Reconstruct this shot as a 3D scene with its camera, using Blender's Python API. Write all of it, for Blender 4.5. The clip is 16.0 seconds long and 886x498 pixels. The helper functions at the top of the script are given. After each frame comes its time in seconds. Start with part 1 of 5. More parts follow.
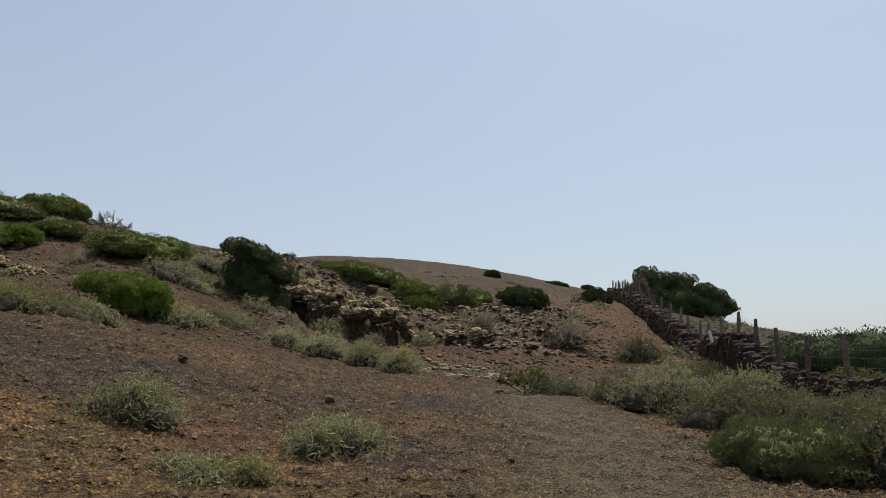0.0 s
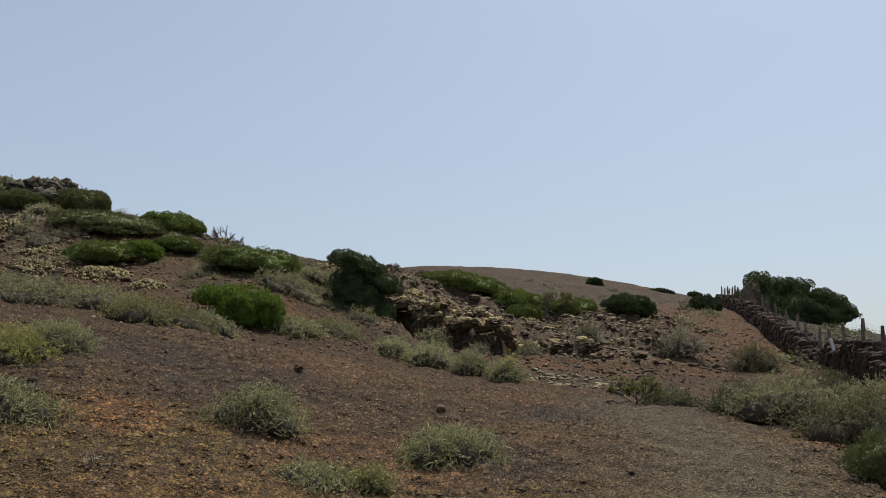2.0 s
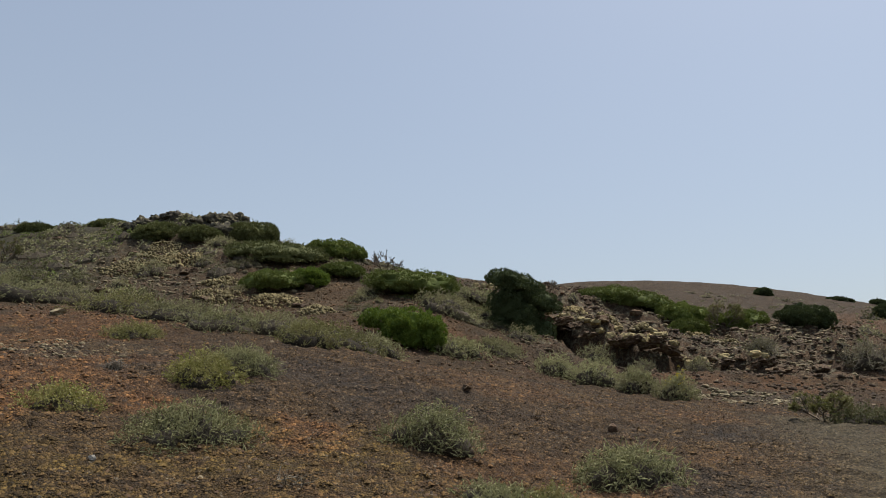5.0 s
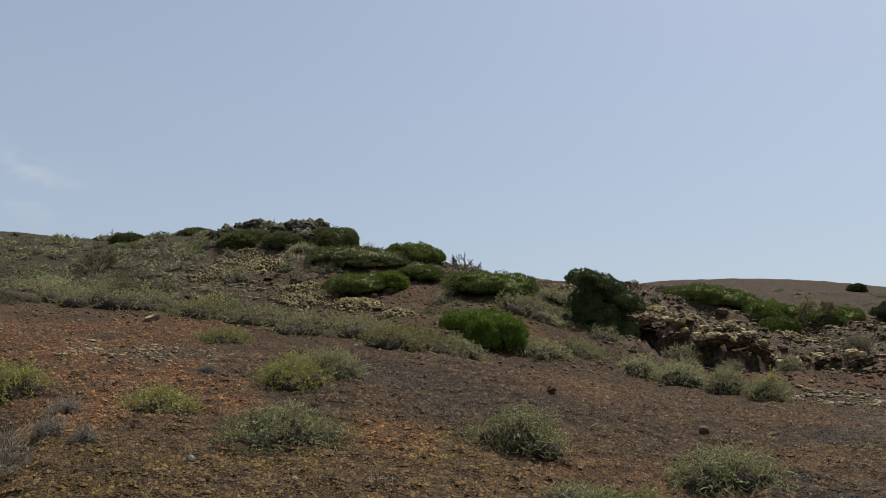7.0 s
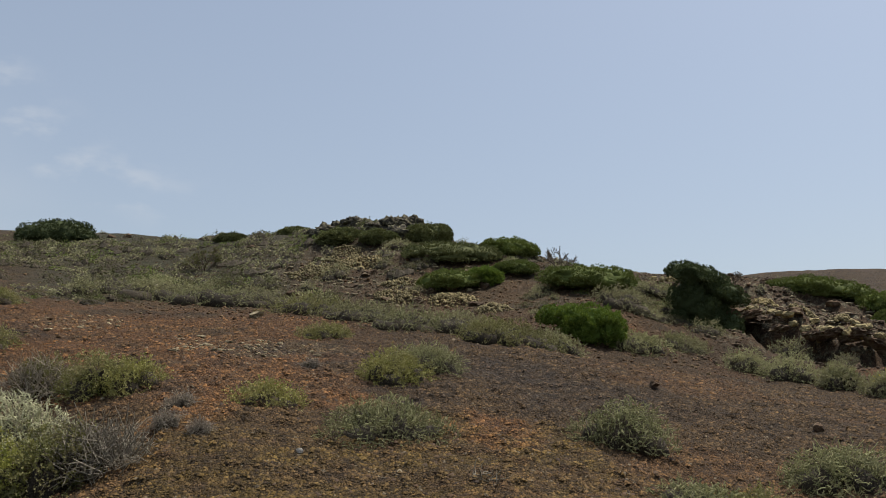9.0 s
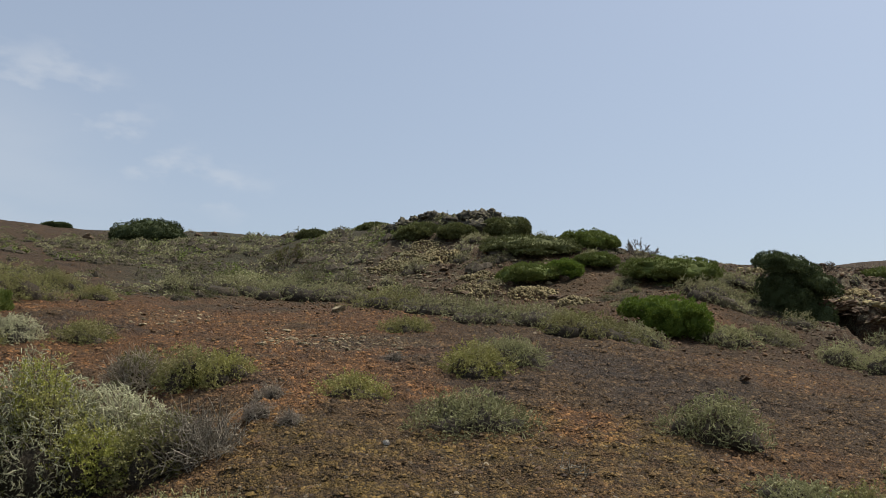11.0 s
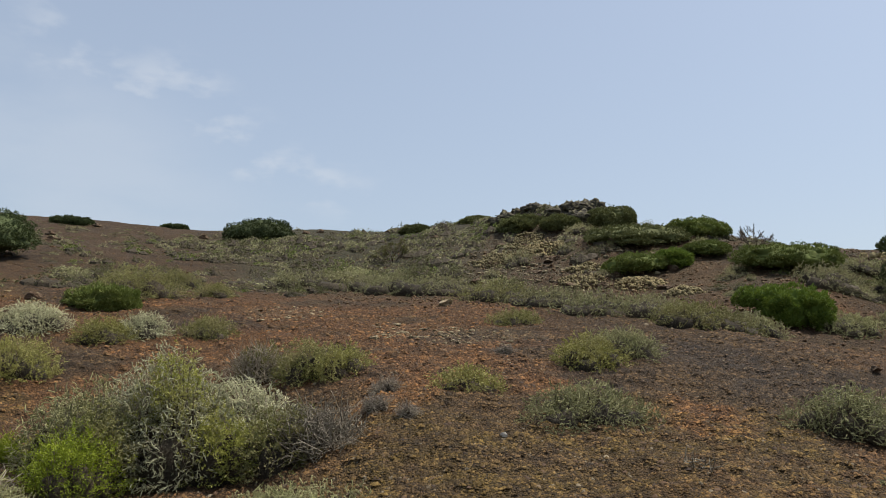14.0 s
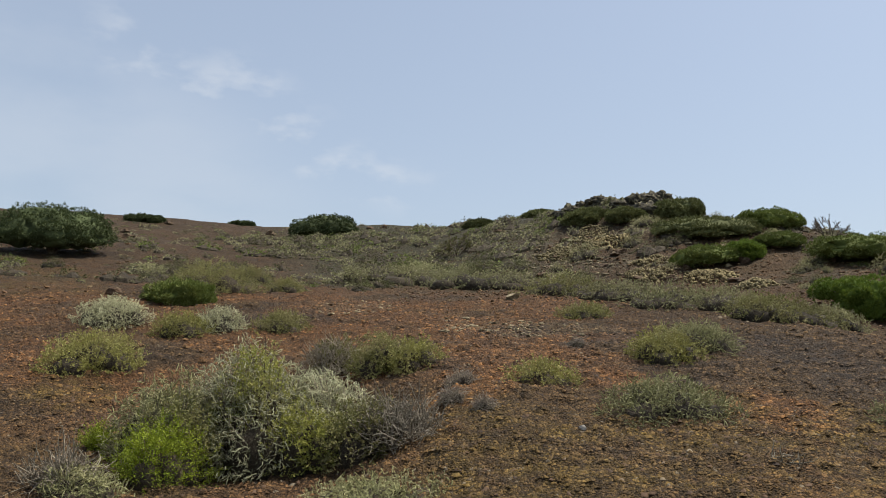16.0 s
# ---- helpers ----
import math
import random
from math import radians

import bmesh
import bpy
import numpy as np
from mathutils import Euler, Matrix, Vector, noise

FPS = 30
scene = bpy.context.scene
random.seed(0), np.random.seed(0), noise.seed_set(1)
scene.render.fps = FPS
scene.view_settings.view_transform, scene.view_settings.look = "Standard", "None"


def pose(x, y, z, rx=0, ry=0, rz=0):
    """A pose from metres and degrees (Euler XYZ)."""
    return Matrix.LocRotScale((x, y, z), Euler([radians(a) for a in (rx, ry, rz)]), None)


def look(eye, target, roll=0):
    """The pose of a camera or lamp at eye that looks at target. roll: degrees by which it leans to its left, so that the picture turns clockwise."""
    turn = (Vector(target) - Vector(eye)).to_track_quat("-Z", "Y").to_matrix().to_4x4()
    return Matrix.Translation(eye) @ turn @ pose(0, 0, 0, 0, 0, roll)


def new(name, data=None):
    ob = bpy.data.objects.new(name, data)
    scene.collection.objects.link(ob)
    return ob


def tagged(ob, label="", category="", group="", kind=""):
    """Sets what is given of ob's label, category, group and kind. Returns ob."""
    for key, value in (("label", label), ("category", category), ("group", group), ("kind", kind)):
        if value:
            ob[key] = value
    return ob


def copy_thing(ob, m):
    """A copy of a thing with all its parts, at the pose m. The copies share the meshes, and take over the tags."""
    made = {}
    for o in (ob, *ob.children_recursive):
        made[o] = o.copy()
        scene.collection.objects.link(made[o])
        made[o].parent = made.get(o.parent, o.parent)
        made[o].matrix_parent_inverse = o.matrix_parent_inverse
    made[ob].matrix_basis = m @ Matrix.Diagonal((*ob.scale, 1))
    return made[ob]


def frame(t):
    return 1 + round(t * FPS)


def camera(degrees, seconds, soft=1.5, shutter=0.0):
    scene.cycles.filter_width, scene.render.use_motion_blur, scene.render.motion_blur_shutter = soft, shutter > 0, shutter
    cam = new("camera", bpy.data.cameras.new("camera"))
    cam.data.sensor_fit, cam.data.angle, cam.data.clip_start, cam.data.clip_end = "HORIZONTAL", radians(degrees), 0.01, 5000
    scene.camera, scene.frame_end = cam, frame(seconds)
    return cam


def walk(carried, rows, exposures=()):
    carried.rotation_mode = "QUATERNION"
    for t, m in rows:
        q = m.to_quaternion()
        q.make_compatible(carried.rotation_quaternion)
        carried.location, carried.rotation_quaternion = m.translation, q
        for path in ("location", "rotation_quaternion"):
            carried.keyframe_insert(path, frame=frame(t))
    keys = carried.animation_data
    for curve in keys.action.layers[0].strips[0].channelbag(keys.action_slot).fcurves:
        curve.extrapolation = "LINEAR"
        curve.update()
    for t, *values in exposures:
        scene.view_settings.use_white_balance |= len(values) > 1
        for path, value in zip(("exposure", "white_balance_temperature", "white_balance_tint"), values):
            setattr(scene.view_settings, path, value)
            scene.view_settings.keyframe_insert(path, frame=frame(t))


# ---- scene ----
LENS = 57.30
cam = camera(LENS, 16.0, soft=0.6)
PATH = [
    (0.0, pose(0.000, 0.000, 1.600, 99.04, -0.07, -0.01)),
    (0.5, pose(-0.020, 0.004, 1.602, 99.17, -0.06, 1.81)),
    (1.0, pose(-0.045, 0.005, 1.606, 99.20, -0.09, 3.72)),
    (1.5, pose(-0.086, -0.001, 1.598, 99.40, -0.15, 5.60)),
    (2.0, pose(-0.140, 0.000, 1.606, 99.66, -0.19, 7.03)),
    (2.5, pose(-0.187, -0.007, 1.607, 99.92, -0.35, 8.03)),
    (3.0, pose(-0.217, -0.010, 1.616, 100.21, -0.28, 10.72)),
    (3.5, pose(-0.234, -0.021, 1.623, 100.54, -0.13, 13.03)),
    (4.0, pose(-0.248, -0.006, 1.622, 100.71, 0.03, 14.79)),
    (6.5, pose(-0.356, -0.049, 1.615, 101.15, 0.45, 22.22)),
    (7.0, pose(-0.369, -0.037, 1.612, 101.14, 0.45, 23.52)),
    (7.5, pose(-0.381, -0.045, 1.616, 101.07, 0.50, 25.05)),
    (8.0, pose(-0.384, -0.054, 1.616, 101.06, 0.38, 26.25)),
    (8.5, pose(-0.392, -0.049, 1.614, 101.04, 0.29, 28.12)),
    (9.0, pose(-0.430, -0.050, 1.614, 100.81, 0.12, 30.13)),
    (11.5, pose(-0.504, -0.056, 1.602, 100.30, -0.04, 36.85)),
    (12.0, pose(-0.516, -0.066, 1.606, 100.18, 0.07, 38.17)),
    (12.5, pose(-0.531, -0.082, 1.601, 100.18, 0.11, 39.38)),
    (13.0, pose(-0.543, -0.099, 1.594, 100.09, 0.01, 40.91)),
    (13.5, pose(-0.562, -0.120, 1.594, 100.02, 0.03, 41.89)),
    (14.0, pose(-0.571, -0.149, 1.602, 99.89, -0.04, 42.82)),
    (14.5, pose(-0.595, -0.194, 1.604, 99.95, -0.22, 43.61)),
    (15.0, pose(-0.610, -0.215, 1.610, 99.95, -0.27, 45.34)),
    (15.5, pose(-0.644, -0.235, 1.594, 99.89, -0.39, 46.32)),
    (16.0, pose(-0.674, -0.255, 1.580, 99.50, -0.31, 47.12)),
]
EXPOSURES = [(0.0, 0.20), (7.0, 0.12), (12.0, 0.25), (16.0, 0.38)]
walk(cam, PATH, EXPOSURES)


# ---- light: hazy noon sky, sun high ahead and to the right ----
SUN_BEARING, SUN_HEIGHT = 24.0, 64.0  # degrees clockwise from +y, and above the horizon


def make_world():
    world = bpy.data.worlds.new("sky")
    scene.world = world
    world.use_nodes = True
    nt = world.node_tree
    nt.nodes.clear()
    out = nt.nodes.new("ShaderNodeOutputWorld")
    bg = nt.nodes.new("ShaderNodeBackground")
    sky = nt.nodes.new("ShaderNodeTexSky")
    sky.sky_type = "NISHITA"
    sky.sun_disc = False
    sky.sun_elevation = radians(SUN_HEIGHT)
    sky.sun_rotation = radians(SUN_BEARING)
    sky.air_density, sky.dust_density, sky.ozone_density = 1.0, 2.0, 1.5
    # a thin cloud streak that slants down to the ridge in the west, and a pale bank beside it
    az, el = radians(60), radians(18.5)
    right = Vector((math.cos(az), math.sin(az), 0))
    up = Vector((math.sin(az) * math.sin(el), -math.cos(az) * math.sin(el), math.cos(el)))
    coord = nt.nodes.new("ShaderNodeTexCoord")

    def measure_along(axis):
        n = nt.nodes.new("ShaderNodeVectorMath")
        n.operation = "DOT_PRODUCT"
        n.inputs[1].default_value = axis
        nt.links.new(coord.outputs["Generated"], n.inputs[0])
        return n.outputs["Value"]

    def calc(kind, a, b):
        n = nt.nodes.new("ShaderNodeMath")
        n.operation = kind
        for i, v in enumerate((a, b)):
            if isinstance(v, (int, float)):
                n.inputs[i].default_value = v
            else:
                nt.links.new(v, n.inputs[i])
        return n.outputs["Value"]

    def ramp_of(v, lo, hi):
        n = nt.nodes.new("ShaderNodeMapRange")
        n.interpolation_type = "SMOOTHSTEP"
        n.inputs["From Min"].default_value, n.inputs["From Max"].default_value = lo, hi
        nt.links.new(v, n.inputs["Value"])
        return n.outputs["Result"]

    def puffs(scale, detail, squash):
        mapping = nt.nodes.new("ShaderNodeMapping")
        mapping.inputs["Scale"].default_value = (1, 1, squash)
        tex = nt.nodes.new("ShaderNodeTexNoise")
        tex.inputs["Scale"].default_value, tex.inputs["Detail"].default_value = scale, detail
        nt.links.new(coord.outputs["Generated"], mapping.inputs["Vector"])
        nt.links.new(mapping.outputs["Vector"], tex.inputs["Vector"])
        return tex.outputs["Fac"]

    cross = calc("ADD", measure_along(right * 0.407 + up * 0.914), calc("MULTIPLY", calc("SUBTRACT", puffs(6.0, 3.0, 1.0), 0.5), 0.12))
    streak = ramp_of(calc("ABSOLUTE", cross, 0.0), 0.060, 0.008)
    streak = calc("MULTIPLY", streak, ramp_of(puffs(15.0, 5.0, 2.2), 0.45, 0.70))
    streak = calc("MULTIPLY", streak, ramp_of(calc("ABSOLUTE", measure_along(right * 0.914 - up * 0.407), 0.0), 0.26, 0.14))
    bank = calc("MULTIPLY", ramp_of(measure_along(right * 0.5 + up * 0.87), 0.03, -0.09), ramp_of(puffs(4.0, 5.0, 2.5), 0.36, 0.66))
    bank = calc("MULTIPLY", bank, ramp_of(measure_along(right), 0.16, -0.10))
    bank = calc("MULTIPLY", bank, 0.55)
    veil = calc("MAXIMUM", streak, bank)
    mix = nt.nodes.new("ShaderNodeMix")
    mix.data_type = "RGBA"
    mix.inputs["B"].default_value = (4.5, 4.75, 5.1, 1.0)
    nt.links.new(calc("MULTIPLY", veil, 0.42), mix.inputs["Factor"])
    haze = nt.nodes.new("ShaderNodeMix")  # sea haze pales the whole sky
    haze.data_type = "RGBA"
    thin = nt.nodes.new("ShaderNodeMapRange")  # thickest above the horizon
    for key, v in (("From Min", 0.0), ("From Max", 0.55), ("To Min", 0.60), ("To Max", 0.40)):
        thin.inputs[key].default_value = v
    nt.links.new(measure_along(Vector((0, 0, 1))), thin.inputs["Value"])
    nt.links.new(thin.outputs["Result"], haze.inputs["Factor"])
    haze.inputs["B"].default_value = (3.42, 3.80, 4.18, 1.0)
    nt.links.new(sky.outputs["Color"], haze.inputs["A"])
    nt.links.new(haze.outputs["Result"], mix.inputs["A"])
    nt.links.new(mix.outputs["Result"], bg.inputs["Color"])
    bg.inputs["Strength"].default_value = 0.124
    nt.links.new(bg.outputs["Background"], out.inputs["Surface"])


make_world()
sun = new("sun", bpy.data.lights.new("sun", "SUN"))
sun.data.energy, sun.data.angle, sun.data.color = 4.4, radians(0.6), (1.0, 0.94, 0.85)
_b, _h = radians(SUN_BEARING), radians(SUN_HEIGHT)
sun.matrix_world = look((math.sin(_b) * math.cos(_h) * 100, math.cos(_b) * math.cos(_h) * 100, math.sin(_h) * 100), (0, 0, 0))


# ---- materials ----
def shader(name, rough=0.9):
    """An empty node material with a Principled shader; returns it with helpers to add nodes."""
    m = bpy.data.materials.new(name)
    m.use_nodes = True
    nt = m.node_tree
    bsdf = nt.nodes["Principled BSDF"]
    bsdf.inputs["Roughness"].default_value = rough
    bsdf.inputs["Specular IOR Level"].default_value = 0.25
    return m, nt, bsdf


def noise_node(nt, vec, scale, detail=4.0, rough=0.6):
    n = nt.nodes.new("ShaderNodeTexNoise")
    n.inputs["Scale"].default_value, n.inputs["Detail"].default_value, n.inputs["Roughness"].default_value = scale, detail, rough
    nt.links.new(vec, n.inputs["Vector"])
    return n.outputs["Fac"]


def band(nt, value, lo, hi, to_lo=0.0, to_hi=1.0):
    n = nt.nodes.new("ShaderNodeMapRange")
    for key, v in (("From Min", lo), ("From Max", hi), ("To Min", to_lo), ("To Max", to_hi)):
        n.inputs[key].default_value = v
    nt.links.new(value, n.inputs["Value"])
    return n.outputs["Result"]


def blend(nt, fac, a, b, mode="MIX"):
    n = nt.nodes.new("ShaderNodeMix")
    n.data_type, n.blend_type = "RGBA", mode
    for key, v in (("Factor", fac), ("A", a), ("B", b)):
        if isinstance(v, (int, float)):
            n.inputs[key].default_value = v
        elif isinstance(v, tuple):
            n.inputs[key].default_value = (*v, 1.0)
        else:
            nt.links.new(v, n.inputs[key])
    return n.outputs["Result"]


def times_(nt, a, b):
    n = nt.nodes.new("ShaderNodeMath")
    n.operation = "MULTIPLY"
    for i, v in enumerate((a, b)):
        if isinstance(v, (int, float)):
            n.inputs[i].default_value = v
        else:
            nt.links.new(v, n.inputs[i])
    return n.outputs["Value"]


def bump(nt, bsdf, height, strength, distance):
    n = nt.nodes.new("ShaderNodeBump")
    n.inputs["Strength"].default_value, n.inputs["Distance"].default_value = strength, distance
    nt.links.new(height, n.inputs["Height"])
    nt.links.new(n.outputs["Normal"], bsdf.inputs["Normal"])


def attr(nt, name):
    n = nt.nodes.new("ShaderNodeAttribute")
    n.attribute_name = name
    return n.outputs["Fac"]


def position(nt):
    return nt.nodes.new("ShaderNodeNewGeometry").outputs["Position"]


def random_island(nt):
    return nt.nodes.new("ShaderNodeNewGeometry").outputs["Random Per Island"]


def random_object(nt):
    return nt.nodes.new("ShaderNodeObjectInfo").outputs["Random"]


def cells(nt, vec, scale, randomness=1.0):
    n = nt.nodes.new("ShaderNodeTexVoronoi")
    n.inputs["Scale"].default_value, n.inputs["Randomness"].default_value = scale, randomness
    nt.links.new(vec, n.inputs["Vector"])
    sep = nt.nodes.new("ShaderNodeSeparateColor")
    nt.links.new(n.outputs["Color"], sep.inputs["Color"])
    return n.outputs["Distance"], sep.outputs["Red"], sep.outputs["Green"]


def scaled(nt, col, by):
    n = nt.nodes.new("ShaderNodeVectorMath")
    n.operation = "SCALE"
    nt.links.new(col, n.inputs[0])
    if isinstance(by, (int, float)):
        n.inputs["Scale"].default_value = by
    else:
        nt.links.new(by, n.inputs["Scale"])
    return n.outputs["Vector"]


def make_soil(name="scoria soil", loose=False):
    """Scoria soil: brown grit and clods, rust, ochre and purple-grey patches, a pale trodden trail, lichened rock."""
    m, nt, bsdf = shader(name, 0.95)
    p = position(nt)
    mid = noise_node(nt, p, 1.1, 5.0, 0.65)
    small = noise_node(nt, p, 7.0, 5.0, 0.7)
    fine = noise_node(nt, p, 42.0, 3.0, 0.7)
    d1, c1, g1 = cells(nt, p, 34.0)
    d2, c2, g2 = cells(nt, p, 78.0)
    col = blend(nt, band(nt, mid, 0.32, 0.66), (0.051, 0.032, 0.0155), (0.088, 0.053, 0.0225))
    ragged = band(nt, noise_node(nt, p, 3.2, 6.0, 0.72), 0.36, 0.66, 0.0, 1.0)
    col = blend(nt, times_(nt, attr(nt, "grey"), ragged), col, (0.036, 0.028, 0.021))
    patchy = band(nt, noise_node(nt, p, 2.4, 6.0, 0.7), 0.28, 0.54)
    col = blend(nt, times_(nt, attr(nt, "rust"), patchy), col, (0.142, 0.068, 0.025))
    col = blend(nt, times_(nt, attr(nt, "ochre"), ragged), col, (0.100, 0.065, 0.0165))
    col = blend(nt, times_(nt, attr(nt, "trail"), band(nt, mid, 0.25, 0.6, 0.5, 1.0)), col, (0.112, 0.089, 0.049))
    turf = times_(nt, attr(nt, "turf"), band(nt, noise_node(nt, p, 1.6, 5.0, 0.7), 0.30, 0.50))
    col = blend(nt, turf, col, (0.060, 0.055, 0.026))
    col = blend(nt, times_(nt, attr(nt, "pale"), band(nt, small, 0.45, 0.65, 0.0, 0.6)), col, (0.16, 0.125, 0.075))
    stone = blend(nt, band(nt, noise_node(nt, p, 2.2, 6.0, 0.7), 0.35, 0.65), (0.062, 0.038, 0.022), (0.140, 0.084, 0.044))
    stone = blend(nt, band(nt, noise_node(nt, p, 3.3, 5.0, 0.75), 0.50, 0.60, 0.0, 0.85), stone, (0.21, 0.185, 0.12))
    col = blend(nt, times_(nt, attr(nt, "rock"), band(nt, mid, 0.3, 0.5, 0.5, 1.0)), col, stone)
    grain = times_(nt, band(nt, c1, 0.0, 1.0, 0.55, 1.35), band(nt, c2, 0.0, 1.0, 0.45, 1.5))
    if loose:
        grain = times_(nt, band(nt, random_island(nt), 0.0, 1.0, 0.30, 1.7), band(nt, c2, 0.0, 1.0, 0.75, 1.25))
    else:
        # bare ground darkened, to paint the shade in gaps between loose clods
        grain = times_(nt, grain, 0.8)
    col = scaled(nt, col, grain)
    mottle = times_(nt, band(nt, noise_node(nt, p, 9.0, 3.0, 0.6), 0.34, 0.66, 0.80, 1.22), band(nt, noise_node(nt, p, 24.0, 2.0, 0.6), 0.34, 0.66, 0.72, 1.3))
    col = scaled(nt, col, mottle)
    col = blend(nt, band(nt, g1, 0.990, 0.992), col, (0.15, 0.12, 0.08))
    nt.links.new(col, bsdf.inputs["Base Color"])
    clod = blend(nt, 0.45, band(nt, d1, 0.0, 0.6, 1.0, 0.0), band(nt, d2, 0.0, 0.6, 1.0, 0.0))
    h = blend(nt, 0.18, clod, small)
    bump(nt, bsdf, h, 1.0, 0.012 if loose else 0.06)
    return m


def make_leaf(name, dark, light, pale=None, rough=0.75, thin_leaf=0.3):
    """Foliage with a spread of tones from leaf to leaf and plant to plant, and some light through the leaf."""
    m, nt, bsdf = shader(name, rough)
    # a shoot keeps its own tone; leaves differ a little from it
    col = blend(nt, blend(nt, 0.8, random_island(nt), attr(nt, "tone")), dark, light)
    if pale:
        col = blend(nt, band(nt, noise_node(nt, position(nt), 2.5, 3.0), 0.45, 0.62, 0.0, 0.8), col, pale)
    tone = band(nt, random_object(nt), 0.0, 1.0, 0.95, 1.35)
    n = nt.nodes.new("ShaderNodeVectorMath")
    n.operation = "SCALE"
    nt.links.new(col, n.inputs[0])
    nt.links.new(tone, n.inputs["Scale"])
    nt.links.new(n.outputs["Vector"], bsdf.inputs["Base Color"])
    thin = nt.nodes.new("ShaderNodeBsdfTranslucent")
    nt.links.new(n.outputs["Vector"], thin.inputs["Color"])
    mixed = nt.nodes.new("ShaderNodeMixShader")
    mixed.inputs["Fac"].default_value = thin_leaf
    nt.links.new(bsdf.outputs["BSDF"], mixed.inputs[1])
    nt.links.new(thin.outputs["BSDF"], mixed.inputs[2])
    nt.links.new(mixed.outputs["Shader"], nt.nodes["Material Output"].inputs["Surface"])
    return m


def make_rough(name, a, b, scale=6.0, spots=None, relief=0.03, mixed=True):
    m, nt, bsdf = shader(name, 0.95)
    p = position(nt)
    col = blend(nt, band(nt, noise_node(nt, p, scale, 5.0, 0.65), 0.3, 0.7), a, b)
    tint = blend(nt, random_object(nt), (0.75, 0.75, 0.75), (1.2, 1.15, 1.1))
    col = blend(nt, 1.0, col, tint, "MULTIPLY")
    if mixed:
        col = scaled(nt, col, band(nt, random_island(nt), 0.0, 1.0, 0.7, 1.35))
    if spots:
        col = blend(nt, band(nt, noise_node(nt, p, scale * 1.7, 4.0, 0.7), 0.52, 0.66, 0.0, 0.85), col, spots)
    nt.links.new(col, bsdf.inputs["Base Color"])
    bump(nt, bsdf, noise_node(nt, p, scale * 5, 4.0, 0.7), 0.8, relief)
    return m


SOIL = make_soil()
CLODS = make_soil("loose scoria clods", True)
JUNIPER = make_leaf("juniper foliage", (0.072, 0.092, 0.024), (0.165, 0.188, 0.050), (0.115, 0.145, 0.032), 0.9, 0.18)
JUNIPER_DULL = make_leaf("dull olive juniper foliage", (0.072, 0.080, 0.029), (0.135, 0.142, 0.054), None, 0.9, 0.16)
JUNIPER_DARK = make_leaf("dark juniper foliage", (0.040, 0.054, 0.022), (0.078, 0.096, 0.036), None, 0.9, 0.16)
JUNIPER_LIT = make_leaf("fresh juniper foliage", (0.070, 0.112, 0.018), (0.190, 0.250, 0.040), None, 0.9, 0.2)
DARK_LEAF = make_leaf("dull dark shrub foliage", (0.042, 0.046, 0.018), (0.115, 0.115, 0.050), (0.12, 0.105, 0.055))
GREY_LEAF = make_leaf("grey-green shrub foliage", (0.070, 0.074, 0.030), (0.38, 0.375, 0.18), (0.30, 0.285, 0.15))
HEATH_LEAF = make_leaf("dull grey heath foliage", (0.090, 0.090, 0.042), (0.30, 0.29, 0.14), (0.27, 0.245, 0.14))
OLIVE_LEAF = make_leaf("olive shrub foliage", (0.088, 0.090, 0.028), (0.225, 0.218, 0.078), (0.22, 0.195, 0.09))
YELLOW_LEAF = make_leaf("yellow-green shrub foliage", (0.115, 0.115, 0.028), (0.31, 0.295, 0.090), (0.25, 0.23, 0.09))
LIME_LEAF = make_leaf("lime green shrub foliage", (0.115, 0.125, 0.024), (0.28, 0.28, 0.065), (0.25, 0.235, 0.09))
BRIGHT_LEAF = make_leaf("bright green shrub foliage", (0.095, 0.130, 0.010), (0.26, 0.31, 0.028))
SILVER_LEAF = make_leaf("silvery shrub foliage", (0.18, 0.18, 0.10), (0.54, 0.53, 0.34))
DEAD_LEAF = make_leaf("dead grey foliage", (0.13, 0.105, 0.088), (0.27, 0.23, 0.19))
FLOWER = make_leaf("yellow flowers", (0.45, 0.36, 0.02), (0.62, 0.52, 0.05))
BLEACHED_TWIG = make_rough("bleached grey twigs", (0.17, 0.15, 0.115), (0.36, 0.325, 0.25), 12.0)
# near-black colour paints the shade inside shrubs, with a few paler twig spots
SHADE_CORE = make_rough("inner twigs painted as shade", (0.022, 0.018, 0.012), (0.075, 0.060, 0.040), 26.0, (0.12, 0.105, 0.075), 0.03)
TWIG = make_rough("grey twig bark", (0.09, 0.070, 0.052), (0.22, 0.185, 0.14), 14.0)
BARK = make_rough("weathered juniper bark", (0.07, 0.055, 0.045), (0.20, 0.17, 0.13), 9.0)
LAVA = make_rough("lichened lava rock", (0.050, 0.034, 0.023), (0.145, 0.094, 0.057), 3.5, (0.23, 0.19, 0.11), 0.09)
KNOLL_ROCK = make_rough("grey lichened knoll rock", (0.040, 0.036, 0.028), (0.115, 0.105, 0.078), 3.5, (0.25, 0.225, 0.125), 0.09)
RUST_LAVA = make_rough("rusty lava", (0.070, 0.042, 0.023), (0.165, 0.096, 0.050), 4.0, (0.25, 0.20, 0.11))
LICHEN = make_rough("pale lichen crust", (0.125, 0.098, 0.060), (0.37, 0.315, 0.195), 7.0, (0.055, 0.040, 0.028))
CRUST = make_rough("golden lichen crust", (0.13, 0.102, 0.052), (0.37, 0.31, 0.155), 7.0, (0.06, 0.045, 0.028))
PALE_ROCK = make_rough("pale rock", (0.34, 0.31, 0.26), (0.55, 0.52, 0.46), 8.0)
